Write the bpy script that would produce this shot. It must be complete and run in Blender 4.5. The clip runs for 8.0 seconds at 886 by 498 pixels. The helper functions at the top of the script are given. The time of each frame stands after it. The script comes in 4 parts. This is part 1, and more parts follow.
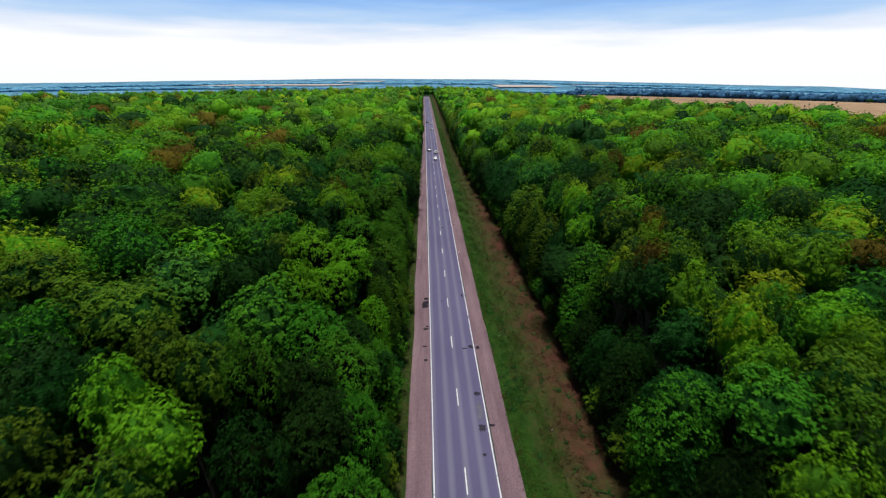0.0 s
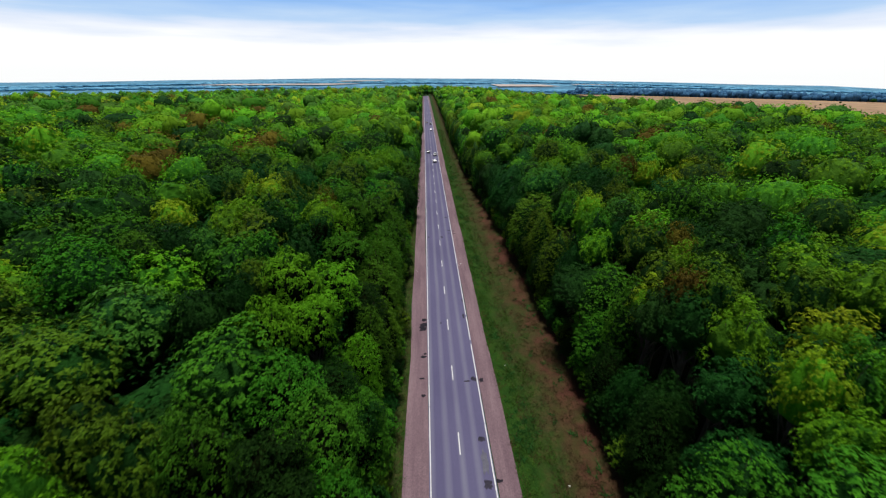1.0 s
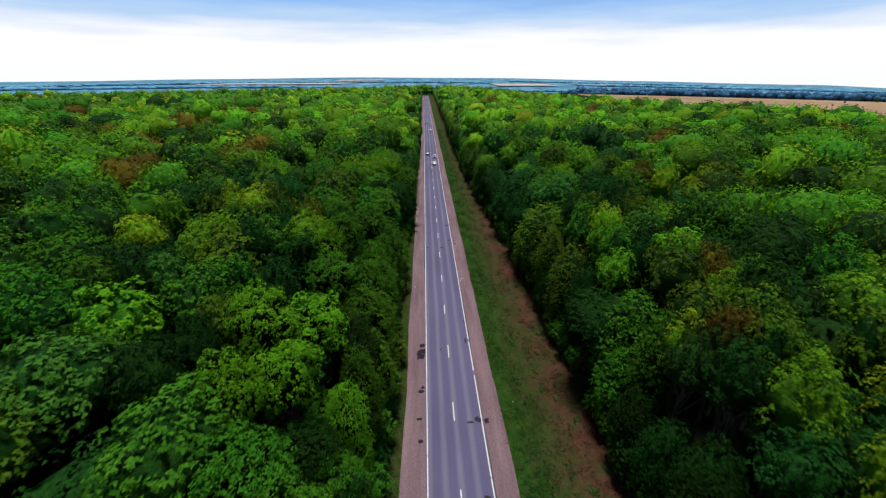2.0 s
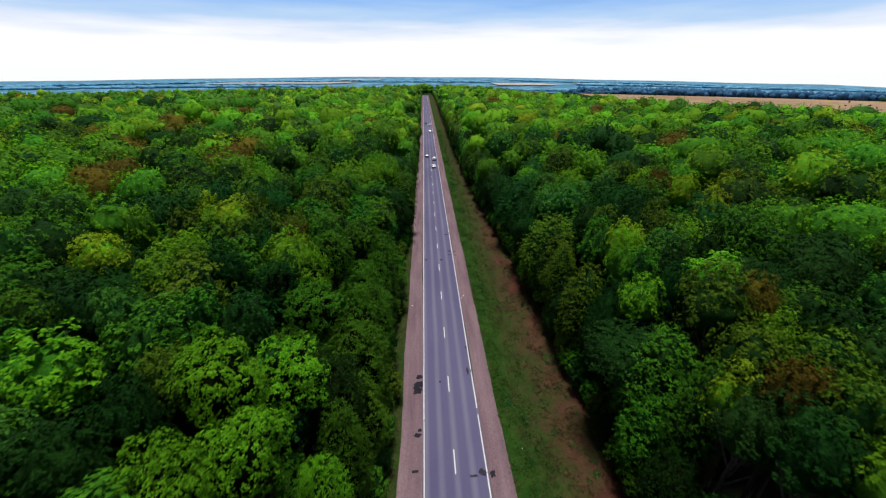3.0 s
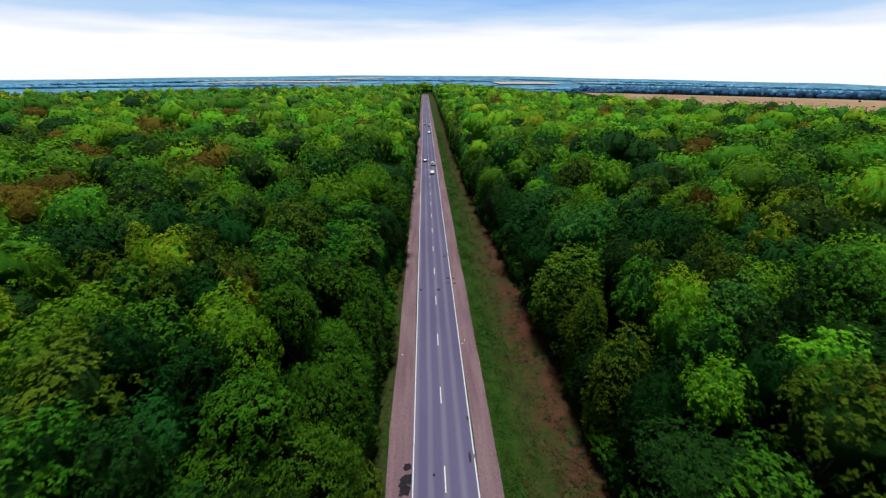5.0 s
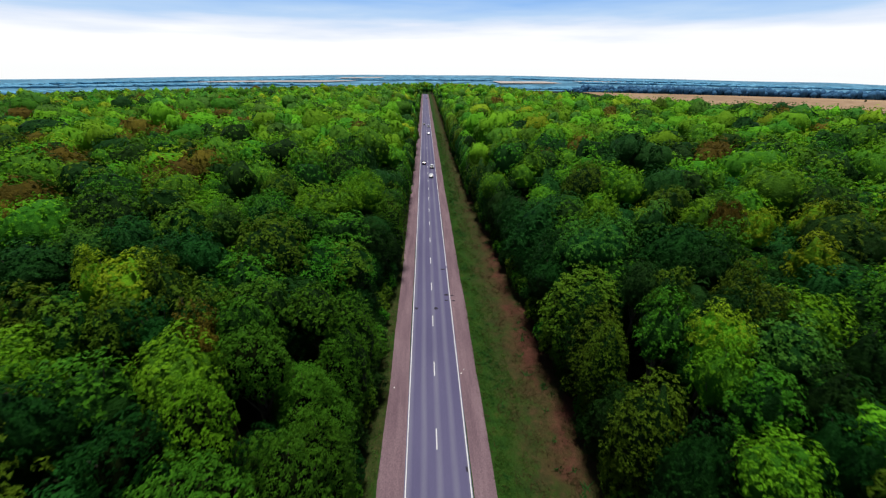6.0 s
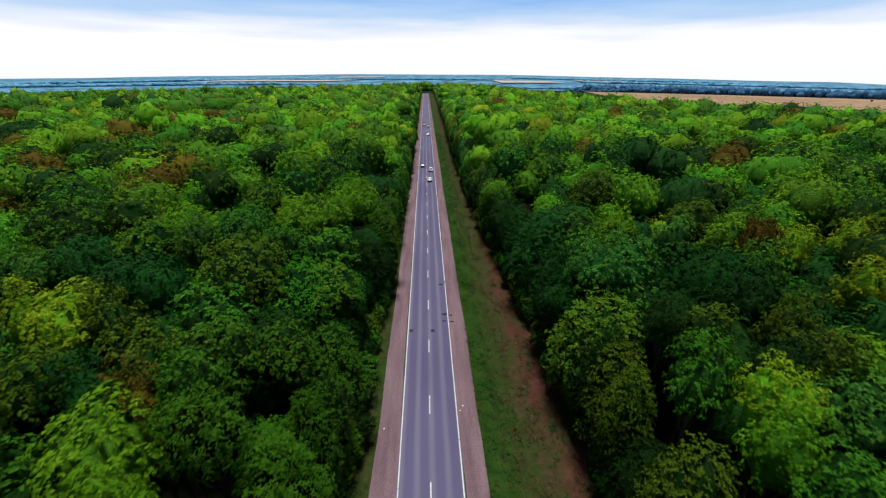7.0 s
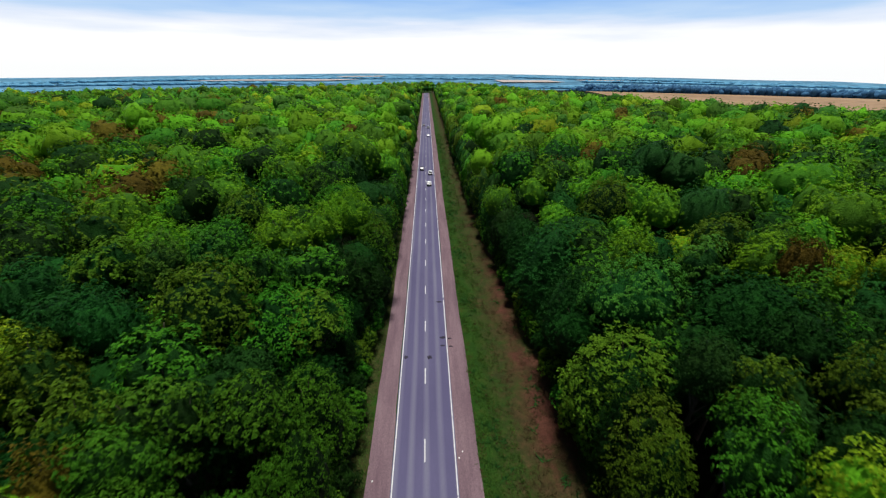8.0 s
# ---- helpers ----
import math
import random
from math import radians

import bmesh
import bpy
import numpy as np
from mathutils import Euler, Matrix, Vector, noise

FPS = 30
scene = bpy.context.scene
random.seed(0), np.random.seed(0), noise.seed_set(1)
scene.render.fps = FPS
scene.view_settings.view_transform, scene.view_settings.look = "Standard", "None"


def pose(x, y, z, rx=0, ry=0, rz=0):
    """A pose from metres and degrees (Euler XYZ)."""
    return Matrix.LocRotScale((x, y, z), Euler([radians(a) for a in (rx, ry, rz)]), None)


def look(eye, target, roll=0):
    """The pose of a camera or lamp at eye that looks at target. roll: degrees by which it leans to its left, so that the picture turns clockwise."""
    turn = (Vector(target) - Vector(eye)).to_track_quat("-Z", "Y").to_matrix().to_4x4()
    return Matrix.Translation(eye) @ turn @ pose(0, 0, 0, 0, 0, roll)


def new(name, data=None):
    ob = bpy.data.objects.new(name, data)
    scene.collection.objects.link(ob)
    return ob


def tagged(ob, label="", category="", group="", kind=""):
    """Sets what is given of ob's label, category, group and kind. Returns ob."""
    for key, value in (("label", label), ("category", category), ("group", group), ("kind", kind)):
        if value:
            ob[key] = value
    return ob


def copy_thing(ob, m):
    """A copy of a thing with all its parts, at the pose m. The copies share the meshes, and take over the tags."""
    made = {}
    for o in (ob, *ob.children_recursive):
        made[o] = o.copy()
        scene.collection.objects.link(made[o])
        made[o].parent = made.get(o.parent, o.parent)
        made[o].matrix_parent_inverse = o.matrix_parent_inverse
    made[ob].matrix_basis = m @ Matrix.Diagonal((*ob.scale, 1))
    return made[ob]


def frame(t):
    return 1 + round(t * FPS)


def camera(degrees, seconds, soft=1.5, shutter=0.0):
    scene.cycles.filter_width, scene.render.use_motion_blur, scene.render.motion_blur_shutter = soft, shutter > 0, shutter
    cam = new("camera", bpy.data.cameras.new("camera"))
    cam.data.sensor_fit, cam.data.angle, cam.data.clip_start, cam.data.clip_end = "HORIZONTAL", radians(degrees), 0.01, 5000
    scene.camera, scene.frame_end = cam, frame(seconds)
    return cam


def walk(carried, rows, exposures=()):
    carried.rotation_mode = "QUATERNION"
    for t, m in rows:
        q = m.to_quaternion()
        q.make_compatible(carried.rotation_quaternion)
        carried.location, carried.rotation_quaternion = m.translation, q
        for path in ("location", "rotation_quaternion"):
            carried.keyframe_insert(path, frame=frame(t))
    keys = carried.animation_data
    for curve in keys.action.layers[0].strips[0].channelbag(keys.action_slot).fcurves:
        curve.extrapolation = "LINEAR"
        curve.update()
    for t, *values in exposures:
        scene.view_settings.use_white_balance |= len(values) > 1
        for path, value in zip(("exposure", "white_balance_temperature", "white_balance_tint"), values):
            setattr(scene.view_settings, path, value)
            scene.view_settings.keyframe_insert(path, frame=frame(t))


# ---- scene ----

# ------------------------------------------------------------------ camera
cam = camera(98.4, 8.0, soft=1.2, shutter=0.5)
PATH = [  # seconds, x, y, z, pitch, yaw
    (0.0, -3.926, -0.829, 40.482, -24.519, -2.565),
    (0.5, -3.743, 2.870, 40.483, -24.560, -2.599),
    (1.0, -3.587, 6.548, 40.484, -24.601, -2.626),
    (1.5, -3.439, 10.207, 40.485, -24.642, -2.647),
    (2.0, -3.281, 13.845, 40.486, -24.683, -2.660),
    (2.5, -3.102, 17.463, 40.487, -24.724, -2.667),
    (3.0, -2.890, 21.061, 40.488, -24.765, -2.667),
    (3.5, -2.640, 24.639, 40.489, -24.806, -2.660),
    (4.0, -2.348, 28.196, 40.491, -24.847, -2.646),
    (4.5, -2.015, 31.734, 40.492, -24.888, -2.625),
    (5.0, -1.644, 35.251, 40.493, -24.929, -2.597),
    (5.5, -1.243, 38.747, 40.494, -24.969, -2.563),
    (6.0, -0.823, 42.224, 40.495, -25.010, -2.521),
    (6.5, -0.396, 45.680, 40.496, -25.051, -2.473),
    (7.0, 0.018, 49.116, 40.497, -25.092, -2.418),
    (7.5, 0.400, 52.532, 40.498, -25.133, -2.355),
    (8.0, 0.726, 55.928, 40.499, -25.174, -2.286),
]
walk(cam, [(t, pose(x, y, z, 90 + p, -0.25, w)) for t, x, y, z, p, w in PATH])

# ------------------------------------------------------------------ world, sun
SUN_ELEV, SUN_AZ = 83.0, 6.0  # degrees; azimuth clockwise from +y
EXPOSURE = 0.06
scene.view_settings.exposure = EXPOSURE


def make_world():
    w = bpy.data.worlds.new("overcast_sky")
    scene.world = w
    w.use_nodes = True
    nt = w.node_tree
    nt.nodes.clear()
    N, L = nt.nodes.new, nt.links.new
    out, bg = N("ShaderNodeOutputWorld"), N("ShaderNodeBackground")
    sky = N("ShaderNodeTexSky")
    sky.sky_type, sky.sun_disc = "NISHITA", False
    sky.sun_elevation, sky.sun_rotation = radians(SUN_ELEV), radians(SUN_AZ)
    scaled = N("ShaderNodeVectorMath")
    scaled.operation = "SCALE"
    scaled.inputs[3].default_value = 0.12
    L(sky.outputs[0], scaled.inputs[0])
    co, sep = N("ShaderNodeTexCoord"), N("ShaderNodeSeparateXYZ")
    L(co.outputs["Generated"], sep.inputs[0])
    stretch = N("ShaderNodeMapping")
    stretch.inputs["Scale"].default_value = (1.6, 1.6, 16.0)
    L(co.outputs["Generated"], stretch.inputs[0])
    cloud = N("ShaderNodeTexNoise")
    cloud.inputs["Scale"].default_value = 2.2
    cloud.inputs["Detail"].default_value = 5.0
    cloud.inputs["Roughness"].default_value = 0.5
    L(stretch.outputs[0], cloud.inputs["Vector"])
    wob = N("ShaderNodeMath")
    wob.operation = "MULTIPLY_ADD"
    wob.inputs[1].default_value = 0.075
    L(cloud.outputs[0], wob.inputs[0])
    L(sep.outputs[2], wob.inputs[2])
    ramp = N("ShaderNodeValToRGB")
    els = ramp.color_ramp.elements
    els[0].position, els[0].color = 0.0, (0.97, 0.99, 1.0, 1)
    els[1].position, els[1].color = 1.0, (0.045, 0.056, 0.075, 1)
    for pos, col in ((0.098, (1.0, 1.0, 1.0, 1)), (0.120, (0.76, 0.82, 0.95, 1)), (0.145, (0.46, 0.64, 0.90, 1)),
                     (0.180, (0.27, 0.49, 0.88, 1)), (0.26, (0.10, 0.145, 0.25, 1)), (0.5, (0.05, 0.065, 0.095, 1))):
        e = els.new(pos)
        e.color = col
    L(wob.outputs[0], ramp.inputs[0])
    mix = N("ShaderNodeMix")
    mix.data_type = "RGBA"
    mix.inputs[0].default_value = 0.9
    L(scaled.outputs[0], mix.inputs[6])
    L(ramp.outputs[0], mix.inputs[7])
    L(mix.outputs[2], bg.inputs[0])
    bg.inputs[1].default_value = 1.03
    L(bg.outputs[0], out.inputs[0])


make_world()
sun = new("sun", bpy.data.lights.new("sun", "SUN"))
sun.data.energy, sun.data.angle, sun.data.color = 4.25, radians(12), (1.0, 0.975, 0.93)
az, el = radians(SUN_AZ), radians(SUN_ELEV)
sun.matrix_world = look((60 * math.sin(az) * math.cos(el), 60 * math.cos(az) * math.cos(el), 60 * math.sin(el) + 60), (0, 0, 60))


# ------------------------------------------------------------------ materials
def nodes_of(name):
    m = bpy.data.materials.new(name)
    m.use_nodes = True
    nt = m.node_tree
    return m, nt, nt.nodes["Principled BSDF"], nt.nodes.new, nt.links.new


def noise_node(nt, scale, detail=4.0, rough=0.55, coord="Object", stretch=None):
    co = nt.nodes.new("ShaderNodeTexCoord")
    n = nt.nodes.new("ShaderNodeTexNoise")
    n.inputs["Scale"].default_value, n.inputs["Detail"].default_value, n.inputs["Roughness"].default_value = scale, detail, rough
    if stretch:
        mp = nt.nodes.new("ShaderNodeMapping")
        mp.inputs["Scale"].default_value = stretch
        nt.links.new(co.outputs[coord], mp.inputs[0])
        nt.links.new(mp.outputs[0], n.inputs["Vector"])
    else:
        nt.links.new(co.outputs[coord], n.inputs["Vector"])
    return n.outputs[0]


def ramp_node(nt, fac, stops):
    r = nt.nodes.new("ShaderNodeValToRGB")
    els = r.color_ramp.elements
    while len(els) < len(stops):
        els.new(0.5)
    for e, (p, c) in zip(els, stops):
        e.position, e.color = p, (*c, 1)
    nt.links.new(fac, r.inputs[0])
    return r.outputs[0]


def mix_node(nt, fac, a, b, blend="MIX"):
    m = nt.nodes.new("ShaderNodeMix")
    m.data_type, m.blend_type = "RGBA", blend
    for sock, v in ((m.inputs[0], fac), (m.inputs[6], a), (m.inputs[7], b)):
        if isinstance(v, (int, float)):
            sock.default_value = v
        elif isinstance(v, tuple):
            sock.default_value = (*v, 1)
        else:
            nt.links.new(v, sock)
    return m.outputs[2]


def bump_node(nt, height, strength, distance):
    b = nt.nodes.new("ShaderNodeBump")
    b.inputs["Strength"].default_value, b.inputs["Distance"].default_value = strength, distance
    nt.links.new(height, b.inputs["Height"])
    return b.outputs[0]


def leaf_material(name, base, tip, through_light=0.12):
    """Foliage: base and tip tones vary leaf by leaf, tree by tree, and over some metres."""
    m, nt, bsdf, N, L = nodes_of(name)
    geo, info = N("ShaderNodeNewGeometry"), N("ShaderNodeObjectInfo")
    big = noise_node(nt, 0.35, 3.0)
    fac = N("ShaderNodeMath")
    fac.operation = "MULTIPLY_ADD"
    fac.inputs[1].default_value = 0.42
    L(geo.outputs["Random Per Island"], fac.inputs[0])
    part = N("ShaderNodeMath")
    part.operation = "MULTIPLY_ADD"
    part.inputs[1].default_value, part.inputs[2].default_value = 0.7, -0.10
    L(big, part.inputs[0])
    L(part.outputs[0], fac.inputs[2])
    clump = N("ShaderNodeMath")
    clump.operation = "MULTIPLY_ADD"
    clump.inputs[1].default_value, clump.inputs[2].default_value = 1.5, -0.85
    L(noise_node(nt, 2.0, 5.0, 0.75), clump.inputs[0])
    both = N("ShaderNodeMath")
    both.use_clamp = True
    L(fac.outputs[0], both.inputs[0])
    L(clump.outputs[0], both.inputs[1])
    col = mix_node(nt, both.outputs[0], base, tip)
    # one tone for each tree: the object's own, or the one that a tree of the joined wood carries
    own = N("ShaderNodeAttribute")
    own.attribute_name = "tree_tone"
    tone = N("ShaderNodeMath")
    L(info.outputs["Random"], tone.inputs[0])
    L(own.outputs["Fac"], tone.inputs[1])
    once = N("ShaderNodeMath")
    once.operation = "FRACT"
    L(tone.outputs[0], once.inputs[0])
    hsv = N("ShaderNodeHueSaturation")
    for sock, lo, hi in (("Hue", 0.485, 0.515), ("Value", 0.80, 1.24)):
        rng = N("ShaderNodeMapRange")
        rng.inputs[3].default_value, rng.inputs[4].default_value = lo, hi
        L(once.outputs[0], rng.inputs[0])
        L(rng.outputs[0], hsv.inputs[sock])
    L(col, hsv.inputs["Color"])
    L(hsv.outputs[0], bsdf.inputs["Base Color"])
    bsdf.inputs["Roughness"].default_value = 0.6
    bsdf.inputs["Specular IOR Level"].default_value = 0.06
    L(bump_node(nt, noise_node(nt, 3.2, 4.0, 0.75), 0.85, 0.5), bsdf.inputs["Normal"])
    tr = N("ShaderNodeBsdfTranslucent")
    warm = mix_node(nt, 1.0, hsv.outputs[0], (1.0, 1.0, 0.45), "MULTIPLY")
    L(warm, tr.inputs[0])
    ms = N("ShaderNodeMixShader")
    ms.inputs[0].default_value = through_light
    L(bsdf.outputs[0], ms.inputs[1])
    L(tr.outputs[0], ms.inputs[2])
    L(ms.outputs[0], nt.nodes["Material Output"].inputs[0])
    return m


def two_tone(name, a, b, scale, rough=0.9, bump=0.0, bump_scale=8.0, fine=None, stretch=None):
    m, nt, bsdf, N, L = nodes_of(name)
    n = noise_node(nt, scale, 5.0, 0.6, stretch=stretch)
    col = ramp_node(nt, n, ((0.32, a), (0.68, b)))
    if fine:
        f = noise_node(nt, fine, 3.0)
        col = mix_node(nt, 0.55, col, ramp_node(nt, f, ((0.3, (0.55, 0.55, 0.55)), (0.7, (1.35, 1.35, 1.35)))), "MULTIPLY")
    L(col, bsdf.inputs["Base Color"])
    bsdf.inputs["Roughness"].default_value = rough
    bsdf.inputs["Specular IOR Level"].default_value = 0.2
    if bump:
        L(bump_node(nt, noise_node(nt, bump_scale, 4.0), bump, 0.1), bsdf.inputs["Normal"])
    return m


def plain(name, col, rough=0.5, metal=0.0, coat=0.0):
    m, nt, bsdf, N, L = nodes_of(name)
    f = noise_node(nt, 30.0, 3.0)
    L(mix_node(nt, f, tuple(c * 0.9 for c in col), tuple(min(1, c * 1.08) for c in col)), bsdf.inputs["Base Color"])
    bsdf.inputs["Roughness"].default_value, bsdf.inputs["Metallic"].default_value = rough, metal
    bsdf.inputs["Coat Weight"].default_value = coat
    return m


LEAF = {
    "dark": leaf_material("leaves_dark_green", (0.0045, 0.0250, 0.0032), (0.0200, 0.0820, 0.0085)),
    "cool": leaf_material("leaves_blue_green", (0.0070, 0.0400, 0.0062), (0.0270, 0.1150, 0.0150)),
    "mid": leaf_material("leaves_green", (0.0250, 0.1150, 0.0060), (0.0980, 0.2900, 0.0150)),
    "light": leaf_material("leaves_fresh_green", (0.0700, 0.2300, 0.0060), (0.2050, 0.4700, 0.0150)),
    "yellow": leaf_material("leaves_yellow_green", (0.1350, 0.2500, 0.0070), (0.3500, 0.4600, 0.0150)),
    "olive": leaf_material("leaves_olive", (0.0430, 0.1050, 0.0055), (0.1350, 0.2400, 0.0120)),
    # a grey-green leaf; far off it also puts distance haze into the colour
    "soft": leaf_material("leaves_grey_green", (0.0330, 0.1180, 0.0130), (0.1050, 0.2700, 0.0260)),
    "rust": leaf_material("leaves_turning_brown", (0.0600, 0.0520, 0.0055), (0.1750, 0.1250, 0.0110)),
}
LEAF_ORDER = list(LEAF)
# the leaf tone of the crown body under the leaves: mostly darker, painting in its shade
SHADED_LEAF = {"light": "mid", "yellow": "light", "rust": "rust", "mid": "dark", "olive": "dark", "soft": "cool", "dark": "dark", "cool": "cool"}
# near-black inside of a crown: the shade between leaves put into a colour
INNER_SHADE = two_tone("crown_inner_shade", (0.0025, 0.0050, 0.0012), (0.0070, 0.0120, 0.0030), 1.5, bump=0.8, bump_scale=3.0)
INNER_SHADE.node_tree.nodes["Principled BSDF"].inputs["Specular IOR Level"].default_value = 0.0
BARK = two_tone("bark", (0.07, 0.055, 0.04), (0.16, 0.13, 0.10), 3.0, bump=0.5, stretch=(1, 1, 0.25))
PALE_BARK = two_tone("pale_bark", (0.15, 0.14, 0.12), (0.275, 0.26, 0.235), 3.0, bump=0.3)


def smooth(a, b, v):
    t = np.clip((v - a) / (b - a), 0, 1)
    return t * t * (3 - 2 * t)


def part(name, verts, faces, material, parent=None, label="", smooth_faces=False):
    """One mesh object, under a thing or a part."""
    me = bpy.data.meshes.new(name)
    me.from_pydata([tuple(v) for v in verts], [], [tuple(f) for f in faces])
    me.update()
    if smooth_faces:
        me.polygons.foreach_set("use_smooth", [True] * len(me.polygons))
    if material:
        me.materials.append(material)
    ob = new(name, me)
    if parent:
        ob.parent = parent
    if label:
        ob["label"] = label
    return ob


def tri_mesh(name, verts, tris, materials, slots=None, flat=True):
    """A mesh of triangles straight from arrays."""
    me = bpy.data.meshes.new(name)
    n = len(tris)
    me.vertices.add(len(verts))
    me.vertices.foreach_set("co", np.asarray(verts, np.float32).ravel())
    me.loops.add(3 * n)
    me.loops.foreach_set("vertex_index", np.asarray(tris, np.int32).ravel())
    me.polygons.add(n)
    me.polygons.foreach_set("loop_start", np.arange(0, 3 * n, 3, dtype=np.int32))
    for m in materials:
        me.materials.append(m)
    if slots is not None:
        me.polygons.foreach_set("material_index", np.asarray(slots, np.int32))
    if not flat:
        me.polygons.foreach_set("use_smooth", np.ones(n, bool))
    me.update(calc_edges=True)
    return me


# ------------------------------------------------------------------ ground
ROAD_END = 830.0


def ground_z(x, y):
    """Level along the road, a shallow ditch beside it, falling away past the wood, then far low hills, bent down at the
    sides to fit the bowed horizon in the camera's view.
    """
    x, y = np.asarray(x, float), np.asarray(y, float)
    r = np.hypot(x, y)
    z = -0.55 * np.exp(-((x - 10.2) / 1.7) ** 2) * smooth(1200, 900, y)
    z = z + 0.25 * smooth(13, 17, x) * smooth(1200, 900, y)
    side = np.abs(x) / np.maximum(r, 1)
    z = z - 26 * smooth(880, 1700, r) * (0.35 + 0.65 * smooth(300, 900, r - 0.35 * np.maximum(x, 0)))
    z = z + (20 - 135 * side ** 2) * smooth(2300, 4600, r) + 2.5 * np.sin(x / 310.0 + 1.3) * np.sin(y / 430.0) * smooth(1200, 2500, r)
    return z


def graded(a, b, near, grow):
    out, v, s = [a], a, near
    while v < b:
        v += s
        s *= grow
        out.append(min(v, b))
    return out


GROUND_MAT = None


def make_ground_material():
    m, nt, bsdf, N, L = nodes_of("forest_floor_and_grass")
    co, sep = N("ShaderNodeTexCoord"), N("ShaderNodeSeparateXYZ")
    L(co.outputs["Object"], sep.inputs[0])
    # floor under the trees kept near black: the wood's shade put into its colour
    shaded_floor = ramp_node(nt, noise_node(nt, 0.9, 6.0, 0.65), ((0.3, (0.0050, 0.0100, 0.0026)), (0.7, (0.0120, 0.0180, 0.0060))))
    grass = ramp_node(nt, noise_node(nt, 0.55, 6.0, 0.68), ((0.30, (0.0085, 0.032, 0.0042)), (0.54, (0.019, 0.056, 0.0062)), (0.74, (0.044, 0.050, 0.010))))
    grass = mix_node(nt, 0.6, grass, ramp_node(nt, noise_node(nt, 6.0, 4.0), ((0.3, (0.5, 0.5, 0.5)), (0.7, (1.45, 1.45, 1.45)))), "MULTIPLY")
    dirt = ramp_node(nt, noise_node(nt, 0.7, 6.0, 0.7), ((0.3, (0.036, 0.0140, 0.0090)), (0.7, (0.100, 0.0370, 0.0260))))
    dirt = mix_node(nt, 0.5, dirt, ramp_node(nt, noise_node(nt, 5.0, 4.0), ((0.3, (0.6, 0.6, 0.6)), (0.7, (1.35, 1.35, 1.35)))), "MULTIPLY")
    wig = noise_node(nt, 0.10, 4.0, 0.6)
    xs = N("ShaderNodeMath")
    xs.operation = "MULTIPLY_ADD"
    xs.inputs[1].default_value = 6.5
    L(wig, xs.inputs[0])
    L(sep.outputs[0], xs.inputs[2])

    def step(lo, hi):
        r = N("ShaderNodeMapRange")
        r.inputs[1].default_value, r.inputs[2].default_value = lo, hi
        L(xs.outputs[0], r.inputs[0])
        return r.outputs[0]

    col = mix_node(nt, step(-12.5, -9.0), shaded_floor, grass)
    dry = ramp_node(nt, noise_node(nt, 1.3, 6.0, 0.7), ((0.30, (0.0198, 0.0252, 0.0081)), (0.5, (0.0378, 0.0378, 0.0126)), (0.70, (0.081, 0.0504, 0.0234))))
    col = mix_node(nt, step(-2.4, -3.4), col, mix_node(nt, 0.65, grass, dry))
    col = mix_node(nt, step(-6.4, -8.0), col, shaded_floor)
    mottle = ramp_node(nt, noise_node(nt, 0.45, 5.0, 0.7), ((0.38, (0.35, 0.35, 0.35)), (0.58, (1, 1, 1))))
    zone = N("ShaderNodeMath")
    zone.operation = "MULTIPLY"
    L(step(11.0, 14.6), zone.inputs[0])
    L(mottle, zone.inputs[1])
    col = mix_node(nt, zone.outputs[0], col, dry)
    patch = ramp_node(nt, noise_node(nt, 0.16, 5.0, 0.7), ((0.40, (0.15, 0.15, 0.15)), (0.60, (0.95, 0.95, 0.95))))
    dfac = N("ShaderNodeMath")
    dfac.operation = "MULTIPLY"
    L(step(14.8, 17.6), dfac.inputs[0])
    L(patch, dfac.inputs[1])
    col = mix_node(nt, dfac.outputs[0], col, dirt)
    col = mix_node(nt, step(22.8, 24.3), col, shaded_floor)
    L(col, bsdf.inputs["Base Color"])
    bsdf.inputs["Roughness"].default_value = 0.95
    bsdf.inputs["Specular IOR Level"].default_value = 0.1
    L(bump_node(nt, noise_node(nt, 3.0, 5.0, 0.7), 0.6, 0.25), bsdf.inputs["Normal"])
    return m


GROUND_MAT = make_ground_material()
# bluish because distance haze is painted into the land's colour
FAR_LAND = two_tone("haze_blue_far_land", (0.012, 0.070, 0.120), (0.150, 0.370, 0.540), 0.010, fine=0.05, stretch=(1, 0.5, 1))


def make_ground():
    right = graded(0, 30, 1.0, 1.0)[1:] + graded(30, 4900, 6.0, 1.16)[1:]
    xs = [-v for v in reversed(right)] + [0.0] + right
    ys = graded(-40, 1000, 10.0, 1.015) + graded(1000, 4900, 60.0, 1.04)[1:]
    ys = [-4900.0, -1500.0, -400.0, -120.0] + ys
    X, Y = np.meshgrid(xs, ys)
    Z = ground_z(X, Y)
    verts = np.stack([X.ravel(), Y.ravel(), Z.ravel()], 1)
    nx, ny = len(xs), len(ys)
    i = (np.arange(ny - 1)[:, None] * nx + np.arange(nx - 1)[None]).ravel()
    tris = np.concatenate([np.stack([i, i + 1, i + nx + 1], 1), np.stack([i, i + nx + 1, i + nx], 1)])
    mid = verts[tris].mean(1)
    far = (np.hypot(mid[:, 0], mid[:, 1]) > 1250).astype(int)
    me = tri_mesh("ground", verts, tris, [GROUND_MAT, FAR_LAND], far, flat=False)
    tagged(new("ground", me), "wooded land with grassy verge and bare earth", "ground", kind="structure")


make_ground()


